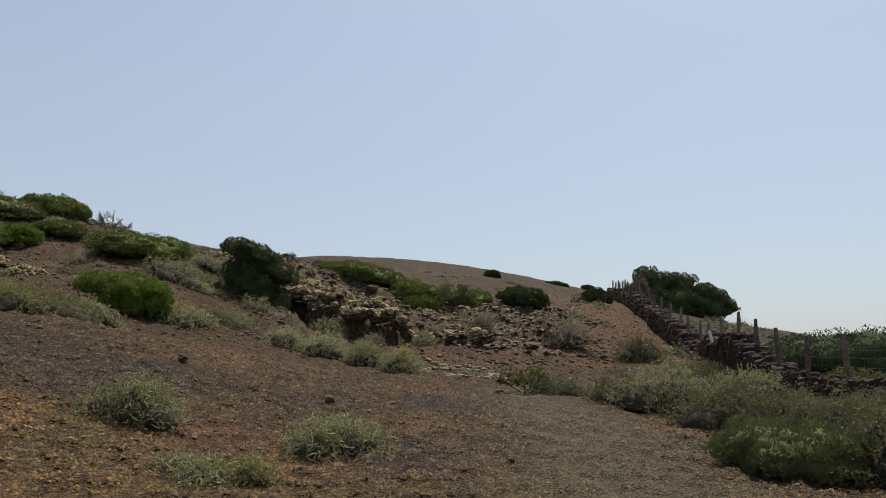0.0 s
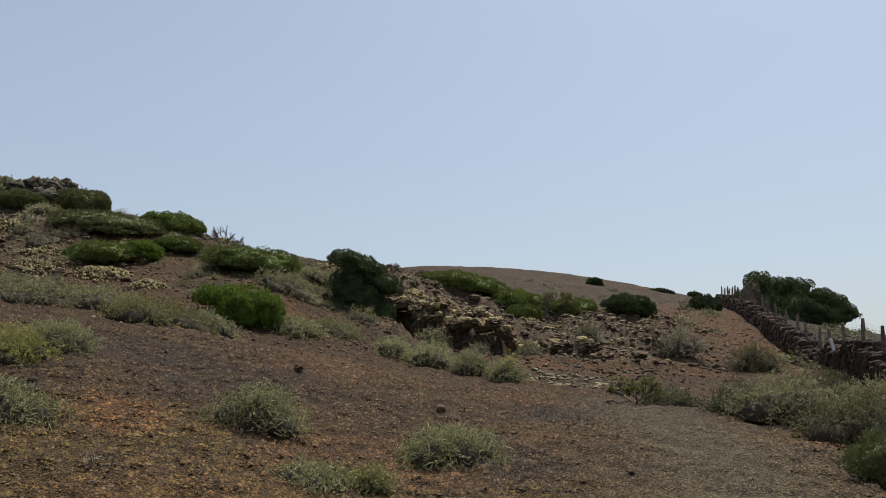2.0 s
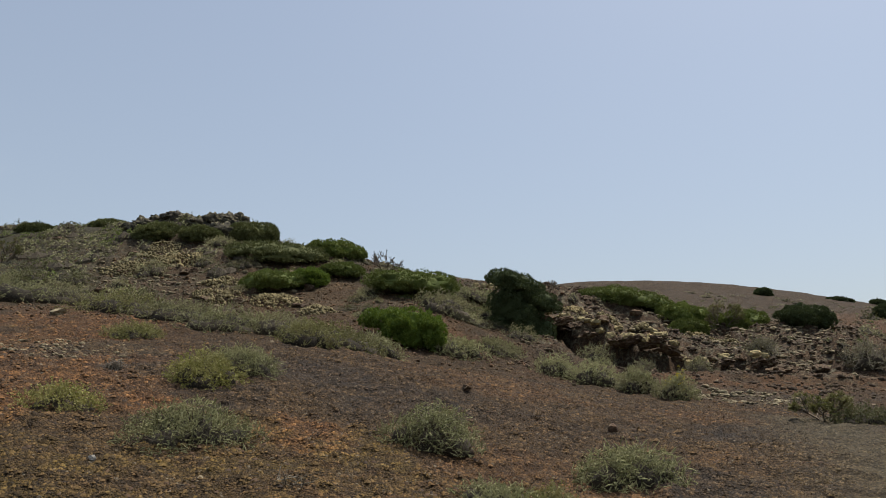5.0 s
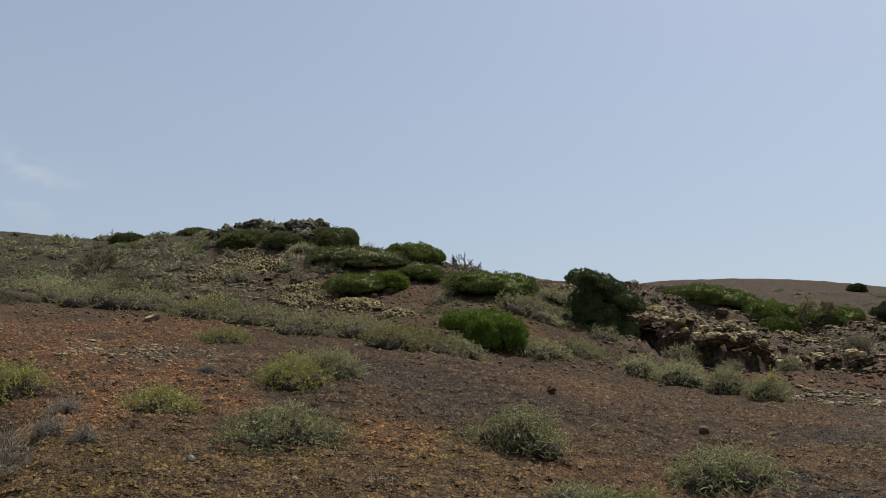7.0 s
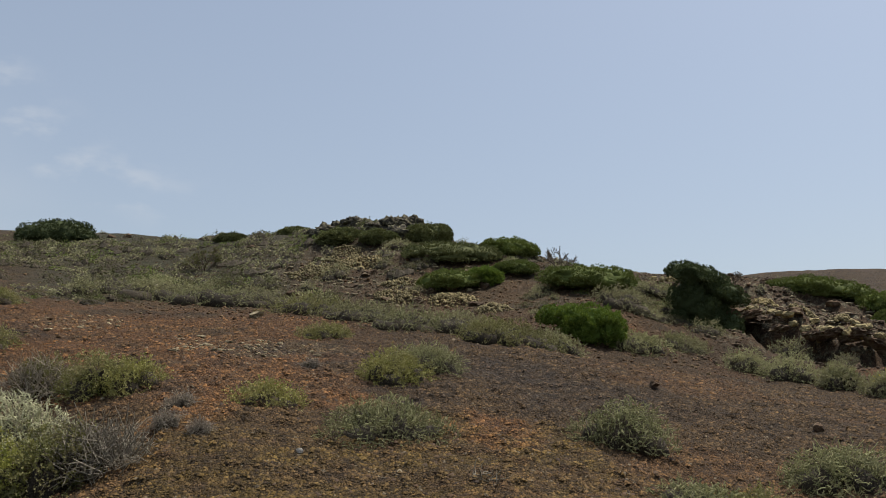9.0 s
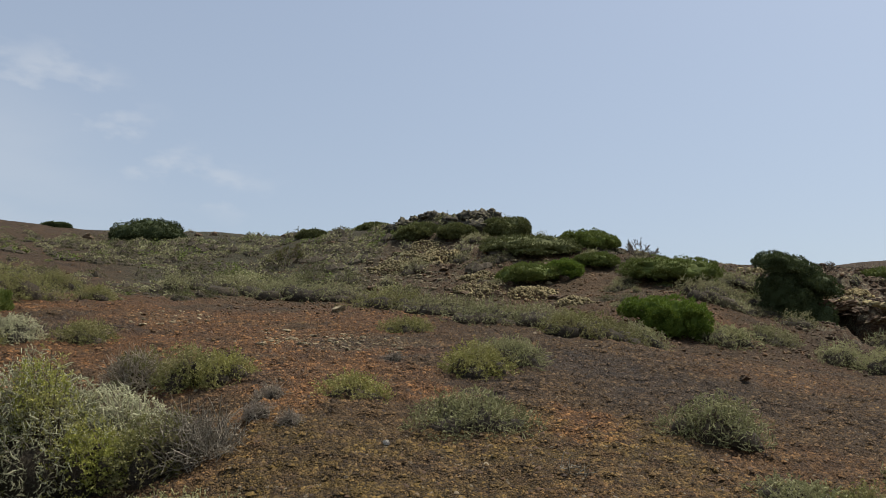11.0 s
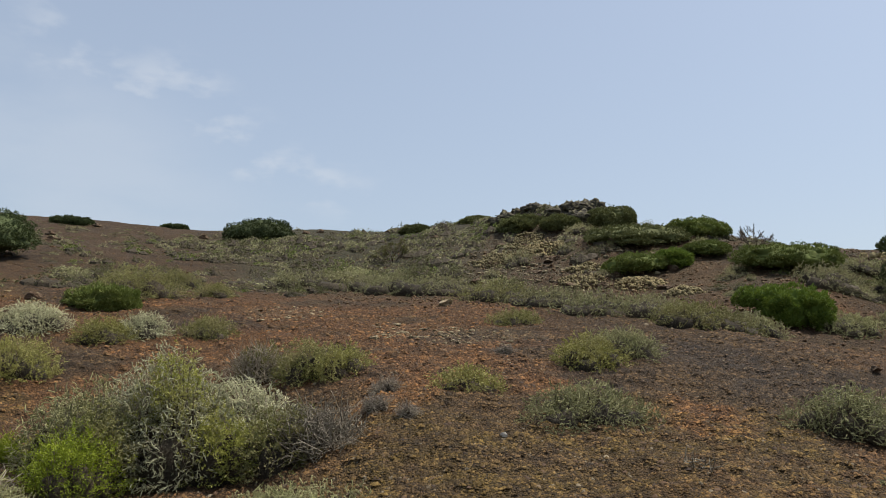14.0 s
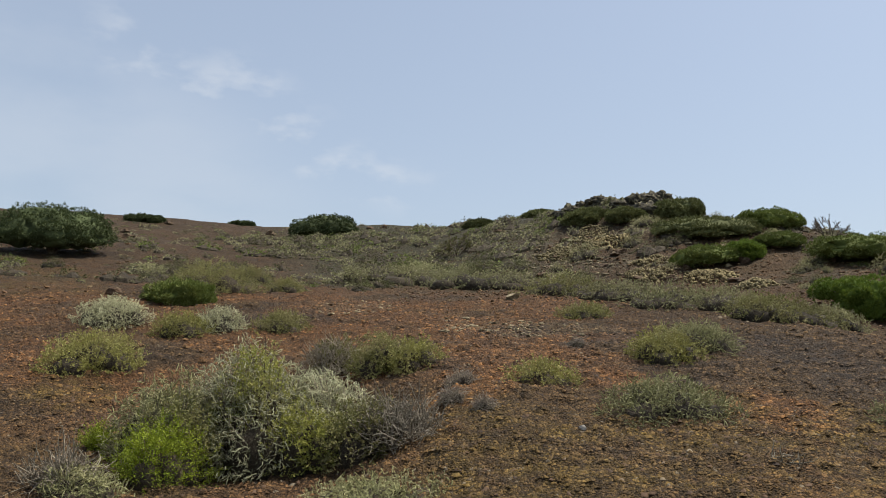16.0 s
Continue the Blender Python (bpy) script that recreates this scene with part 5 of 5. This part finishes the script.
def lay_lumps(name, label, n, az, r, size, material, seed):
    """Broken rubble by the thousand, as one object: twenty-sided jagged lumps half sunk in the slope."""
    rng = np.random.default_rng(seed)
    b = np.radians(rng.uniform(az[0], az[1], n) + rng.normal(0, 1.5, n))
    d = r[0] * (r[1] / r[0]) ** rng.beta(1.6, 1.2, n)
    x, y = -np.sin(b) * d, np.cos(b) * d
    s = size[0] * (size[1] / size[0]) ** (rng.uniform(0, 1, n) ** 1.8)
    v = ICO[None] * rng.uniform(0.6, 1.25, (n, 12, 1)) * s[:, None, None] * np.stack([rng.uniform(0.8, 1.4, n), rng.uniform(0.7, 1.1, n), rng.uniform(0.5, 0.85, n)], 1)[:, None]
    turn = rng.uniform(0, 2 * np.pi, n)
    c, q = np.cos(turn)[:, None], np.sin(turn)[:, None]
    v = np.stack([v[..., 0] * c - v[..., 1] * q, v[..., 0] * q + v[..., 1] * c, v[..., 2]], -1)
    v += np.stack([x, y, height(x, y) - 0.05 * s], 1)[:, None]
    f = ICO_TRI[None] + (np.arange(n) * 12)[:, None, None]
    ob = new(name, mesh_of(name, v.reshape(-1, 3), f.reshape(-1, 3), material))
    return tagged(ob, label, "rubble", kind="stuff")


def lay_stones(name, label, n, az, r, size, material, seed, bias=1.0, marked=False):
    """Loose stones by the thousand, as one object: skewed little ridged clods pressed into the soil."""
    rng = np.random.default_rng(seed)
    b = np.radians(rng.uniform(az[0], az[1], n))
    d = r[0] * (r[1] / r[0]) ** (rng.uniform(0, 1, n) ** bias)
    x, y = -np.sin(b) * d, np.cos(b) * d
    s = size[0] * (size[1] / size[0]) ** (rng.uniform(0, 1, n) ** 2.2) * (0.55 + d / 20)
    s = s * (1 - 0.6 * trail_mask(x, y))  # trodden fine along the trail
    z = height(x, y) - s * 0.2
    shape = np.array([(1, -0.8, 0), (1, 0.8, 0), (-1, 0.8, 0), (-1, -0.8, 0), (0.5, 0, 0.85), (-0.5, 0, 0.85)], float)
    tri = np.array([(0, 1, 4), (2, 3, 5), (1, 2, 5), (1, 5, 4), (3, 0, 4), (3, 4, 5)])
    turn = rng.uniform(0, 2 * np.pi, n)
    v = shape[None] * rng.uniform(0.65, 1.25, (n, 6, 1)) * s[:, None, None]
    v[:, 4:, :2] += rng.normal(0, 0.3, (n, 2, 2)) * s[:, None, None]
    c, q = np.cos(turn)[:, None], np.sin(turn)[:, None]
    v = np.stack([v[..., 0] * c - v[..., 1] * q, v[..., 0] * q + v[..., 1] * c, v[..., 2]], -1)
    v += np.stack([x, y, z], 1)[:, None]
    f = tri[None] + (np.arange(n) * 6)[:, None, None]
    ob = new(name, mesh_of(name, v.reshape(-1, 3), f.reshape(-1, 3), material))
    if marked:
        mark_soil(ob.data, np.repeat(x, 6), np.repeat(y, 6))
    return tagged(ob, label, "gravel", kind="stuff")


def cornice():
    """Lava slabs that jut over the hollow along the ledge, and the knobs of golden lichen crust along their brow."""
    kinds = [stone_mesh(720 + i, "ledge_rock", LAVA, 3, 0.8, 0.6, 0.3) for i in range(5)]
    knobs = [stone_mesh(730 + i, "lichen_knob", CRUST, 2, 0.75, 0.5, 0.2) for i in range(4)]
    rng = random.Random(77)
    for i, ((x0, y0), (x1, y1)) in enumerate(zip(LEDGE, LEDGE[1:])):
        length = math.hypot(x1 - x0, y1 - y0)
        nx, ny = -(y1 - y0) / length, (x1 - x0) / length  # uphill
        along = math.degrees(math.atan2(y1 - y0, x1 - x0))
        n = max(3, int(length / 0.42))
        for k in range(n):
            t = (k + rng.random()) / n
            x, y = x0 + (x1 - x0) * t, y0 + (y1 - y0) * t
            back = rng.uniform(-0.5, 0.35)
            big = rng.uniform(0.18, 0.42) * (1.15 if i < 4 else 0.8)
            z = spot(x + nx * 0.9, y + ny * 0.9) - rng.uniform(0.05, 0.30)
            ob = new("ledge_rock", kinds[rng.randrange(5)])
            ob.matrix_basis = pose(x + nx * back, y + ny * back, z, rng.uniform(-14, 14), rng.uniform(-14, 14), along + rng.uniform(-30, 30)) @ Matrix.Diagonal((big * 1.1, big * 1.25, big * rng.uniform(0.5, 0.8), 1))
            tagged(ob, "jutting brown lava rock crusted with pale lichen", "rock", "rocks along the lava ledge")
            for _ in range(3 if i < 6 else 1):
                s = rng.uniform(0.08, 0.19)
                dx, dy = rng.uniform(-0.4, 0.4), rng.uniform(-0.35, 1.1)
                ox, oy = x + nx * dy + (x1 - x0) / length * dx, y + ny * dy + (y1 - y0) / length * dx
                ob = new("lichen_knob", knobs[rng.randrange(4)])
                ob.matrix_basis = pose(ox, oy, max(spot(ox, oy), z + 0.45 * big if dy < 0.3 else -99.0) + 0.25 * s, 0, 0, rng.uniform(0, 360)) @ Matrix.Diagonal((s * 1.2, s, s * rng.uniform(0.7, 1.1), 1))
                tagged(ob, "rounded golden lichen knob on the lava ledge", "lichen", "lichen knobs on the ledge")


def strew_lumps(name, label, n, where, size, material, seed):
    """Rounded lichen-crusted lumps by the hundred, as one object."""
    rng = np.random.default_rng(seed)
    shapes = []
    for i in range(5):
        me = stone_mesh(740 + i, "lump", material, 2, 0.6, 0.6)
        shapes.append((np.array([tuple(v.co) for v in me.vertices]), np.array([tuple(f.vertices) for f in me.polygons])))
        bpy.data.meshes.remove(me)
    V, T, at = [], [], 0
    for k in range(n):
        a, d = rng.uniform(*where[0]), rng.uniform(*where[1])
        x, y = polar(a, d)
        s = size[0] * (size[1] / size[0]) ** (rng.uniform() ** 1.7)
        v, f = shapes[k % 5]
        t = rng.uniform(0, 6.3)
        c, q = math.cos(t), math.sin(t)
        w = v @ np.array([[c, q, 0], [-q, c, 0], [0, 0, rng.uniform(0.6, 1.0)]]) * s
        V.append(w + [x, y, spot(x, y) + 0.05 * s])
        T.append(f + at)
        at += len(v)
    ob = new(name, mesh_of(name, np.concatenate(V), np.concatenate(T), material))
    return tagged(ob, label, "rocks", kind="stuff")


# mounds of golden lichen crust: x, y, half width
CRUSTS = [
    (-17.1, 25.5, 0.7), (-16.2, 23.9, 0.8), (-14.3, 24.4, 0.8), (-21.4, 26.7, 1.1), (-21.6, 25.6, 0.9), (-22.3, 28.9, 0.8),
    (-20.4, 27.5, 0.9), (-11.9, 22.9, 0.5), (-5.0, 30.9, 0.4), (-3.6, 29.0, 0.4), (-2.2, 28.3, 0.4), (-0.5, 32.4, 0.5), (0.3, 31.6, 0.5),
]


def lichen_crusts():
    """Bumpy lichen mats over the lava, each one a thing: a low mound of many small lumps."""
    rng = np.random.default_rng(15)
    for x, y, half in CRUSTS:
        n = int(420 * half)
        a, q = rng.uniform(0, 6.3, n), np.sqrt(rng.uniform(0, 1, n)) * rng.uniform(0.8, 1.15, n)
        dx, dy = np.cos(a) * q * half * 1.25, np.sin(a) * q * half * 0.9
        z0 = spot(x, y)
        s = rng.uniform(0.025, 0.065, n)
        v = ICO[None] * rng.uniform(0.6, 1.3, (n, 12, 1)) * s[:, None, None]
        v += np.stack([dx, dy, height(x + dx, y + dy) - z0 + 0.20 * np.maximum(1 - q * q, 0)], 1)[:, None]
        f = (ICO_TRI[None] + (np.arange(n) * 12)[:, None, None]).reshape(-1, 3)
        ob = new("lichen_crust", mesh_of("lichen_crust", v.reshape(-1, 3), f, CRUST))
        ob.matrix_basis = pose(x, y, z0)
        tagged(ob, "bumpy golden lichen crust over brown lava", "lichen", "lichen crusts on the rocks", kind="stuff")


def scatter_scrub():
    """Low scrub over the upper slopes, from a few grown shapes: the nearer bushes single, the rest as one cover."""
    rng = random.Random(33)
    look_of = ((HEATH_LEAF, 1.4, 0.5), (GREY_LEAF, 1.4, 0.5), (DARK_LEAF, 1.2, 0.55), (DARK_LEAF, 1.8, 0.5), (HEATH_LEAF, 1.1, 0.5), (DARK_LEAF, 1.4, 0.5), (JUNIPER, 1.5, 0.45))
    kinds, flat = [], []
    for i, (mat, w, h) in enumerate(look_of):
        me = shrub_meshes(800 + i, w, h, 170, 7, 0.24, (0.062, 0.030), mat, 6, 0.7, 0.25, 0)
        ob = thing("shrub", 0, 0, 0, "low dark green scrub on the upper slope" if mat is JUNIPER else "low grey-olive scrub on the upper slope", "shrub", "scrub on the upper slopes")
        tagged(part("branchwork", me[0], ob), kind="stuff")
        tagged(part("foliage", me[1], ob), kind="stuff")
        kinds.append(ob)
        small = shrub_meshes(830 + i, w, h, 46, 4, 0.13, (0.095, 0.062), mat, 3, 0.7, 0.1, 0, inside=0.82, core=0)[1]
        # added core, dark to paint the shade inside each cover bush
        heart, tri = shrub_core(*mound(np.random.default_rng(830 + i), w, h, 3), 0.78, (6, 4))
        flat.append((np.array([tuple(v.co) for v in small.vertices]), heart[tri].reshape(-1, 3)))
        bpy.data.meshes.remove(small)
    single, cover = [], []

    def sow(n, az, r, size, into):
        for _ in range(n):
            a = rng.uniform(*az)
            d = math.sqrt(rng.uniform(r[0] ** 2, r[1] ** 2))
            x, y = polar(a, d)
            open_slope = 34 < a < 42 and 28 < d < 37
            bare = float(fbm(np.array([x * 0.22]), np.array([y * 0.22]), 3, 55)[0]) < 0.43
            if not (open_slope or bare) or rng.random() < 0.15:
                into.append((x, y, rng.uniform(*size) * rng.choice((0.6, 0.8, 1.0, 1.3)) * (0.65 if d > 50 else 1.0)))

    sow(80, (36, 58), (24, 34), (0.6, 1.2), single)
    sow(50, (24, 38), (28, 38), (0.4, 0.9), single)
    sow(36, (13, 26), (25, 34), (0.4, 1.0), single)
    sow(30, (13, 19), (25, 33), (0.5, 1.0), single)
    sow(16, (58, 78), (24, 34), (0.5, 1.0), single)
    sow(18, (-26, -12), (13, 23), (0.5, 0.9), single)
    sow(520, (35, 60), (32, 50), (0.5, 1.1), cover)
    sow(260, (36, 62), (48, 66), (0.4, 0.9), cover)
    sow(170, (-12, 8), (38, 72), (0.4, 1.0), cover)
    sow(110, (24, 38), (29, 42), (0.3, 0.8), cover)
    sow(60, (13, 26), (27, 38), (0.3, 0.8), cover)
    sow(170, (-11, 14), (27, 46), (0.2, 0.6), cover)
    sow(360, (57, 80), (22, 62), (0.25, 0.75), cover)
    for _ in range(70):  # dark scrub over the knoll
        cover.append((-23.4 + rng.uniform(-3.6, 3.4), 33.0 + rng.uniform(-1.8, 1.0), rng.uniform(0.35, 0.75)))
    sow(40, (-15, -8), (27, 62), (0.3, 0.8), cover)
    sow(220, (53, 70), (25, 58), (0.4, 0.9), cover)
    sow(70, (57, 73), (46, 58), (0.5, 1.0), cover)
    sow(60, (60, 70), (24, 34), (0.3, 0.7), cover)
    sow(90, (-21, -15.5), (33, 56), (0.6, 1.3), cover)
    sow(70, (-28, -17), (24, 60), (0.6, 1.3), cover)
    for i, (x, y, s) in enumerate(single):
        m = on_ground(x, y, rng.uniform(0, 360), (s * rng.uniform(0.8, 1.3), s, s * rng.uniform(0.6, 1.1)), 0.05)
        if i < len(kinds):
            kinds[i].matrix_basis = m
        else:
            made = copy_thing(kinds[rng.randrange(len(kinds))], Matrix())
            made.matrix_basis = m
    V, where = [], []
    mats = [SHADE_CORE] + list(dict.fromkeys(mat for mat, _, _ in look_of))
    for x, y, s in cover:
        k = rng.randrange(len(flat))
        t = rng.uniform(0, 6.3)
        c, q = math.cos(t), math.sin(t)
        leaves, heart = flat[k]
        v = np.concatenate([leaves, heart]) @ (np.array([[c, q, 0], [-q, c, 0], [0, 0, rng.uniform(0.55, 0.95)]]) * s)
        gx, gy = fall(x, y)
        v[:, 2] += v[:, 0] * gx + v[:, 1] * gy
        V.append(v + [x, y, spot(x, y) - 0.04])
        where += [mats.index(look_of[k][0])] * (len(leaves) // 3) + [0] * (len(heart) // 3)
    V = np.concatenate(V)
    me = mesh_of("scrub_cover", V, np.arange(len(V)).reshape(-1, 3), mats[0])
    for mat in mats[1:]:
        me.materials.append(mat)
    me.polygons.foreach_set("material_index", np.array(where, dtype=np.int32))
    set_tone(me, np.repeat(np.clip(np.random.default_rng(3).normal(0.4, 0.22, len(V) // 3), 0, 1), 3))
    tagged(new("scrub_cover", me), "continuous low grey-olive scrub over the upper slopes", "scrub", kind="stuff")


place_boulders()
GRAVEL = gravel_material()
lay_stones("gravel", "loose brown scoria gravel strewn over the soil", 9000, (-32, 80), (4.5, 26), (0.009, 0.034), GRAVEL, 1, 0.9)
lay_stones("grit", "brown and ochre scoria clods covering the soil", 84000, (-31, 79), (4.5, 12.0), (0.010, 0.026), CLODS, 4, 0.75, True)
lay_stones("clods", "lumps of brown scoria among the grit", 9000, (-31, 79), (4.5, 15), (0.018, 0.040), CLODS, 24, 0.8, True)
lay_stones("grit", "coarse scoria clods farther up the bare soil", 28000, (-31, 79), (11.5, 21), (0.012, 0.030), CLODS, 14, 0.8, True)
place_loose_rocks()
cornice()
lichen_crusts()
strew_lumps("lichen_rocks", "pale lichen-crusted lumps of lava on the bank", 1100, ((-9, 13.5), (26.4, 38)), (0.04, 0.16), LICHEN, 5)
strew_lumps("lichen_rocks", "pale lichen-crusted lumps of lava below the knoll", 260, ((29, 45), (28, 42)), (0.05, 0.17), LICHEN, 6)
strew_lumps("lichen_rocks", "tan lichen-crusted lumps of lava on the open slope", 260, ((34, 42), (29, 36)), (0.04, 0.15), LICHEN, 8)
strew_lumps("pale_stones", "pale broken stones on the bare soil", 220, ((40, 50), (13.2, 16)), (0.015, 0.08), LICHEN, 9)
strew_lumps("slope_rocks", "small brown stones on the upper bare slope", 260, ((54, 80), (17, 44)), (0.03, 0.13), RUST_LAVA, 17)
strew_lumps("pale_stones", "pale broken stones on the bare soil", 60, ((52, 58), (17, 20)), (0.02, 0.08), LICHEN, 10)
lay_lumps("rubble", "lichened rubble on the lava bank", 5600, (-10, 14), (22.5, 40), (0.03, 0.13), LAVA, 2)
strew_lumps("slope_rocks", "rust-brown lumps of lava on the slope below the junipers", 400, ((13, 36), (21.5, 34)), (0.03, 0.11), RUST_LAVA, 7)
strew_lumps("lichen_rocks", "grey lichened knobs among the rubble of the bank", 620, ((-8, 0.5), (26, 38)), (0.04, 0.15), LICHEN, 13)
strew_lumps("lichen_rocks", "grey lichened stones at the foot of the bank", 200, ((-4.5, 3), (20.3, 22.6)), (0.04, 0.15), LICHEN, 11)
lay_lumps("rubble", "rust-brown rubble on the slope beside the wall", 1300, (-15.5, -9), (24, 50), (0.02, 0.11), RUST_LAVA, 12)
lay_lumps("rubble", "brown rubble on the slope below the knoll", 6500, (12, 52), (20, 42), (0.03, 0.085), RUST_LAVA, 3)
scatter_scrub()
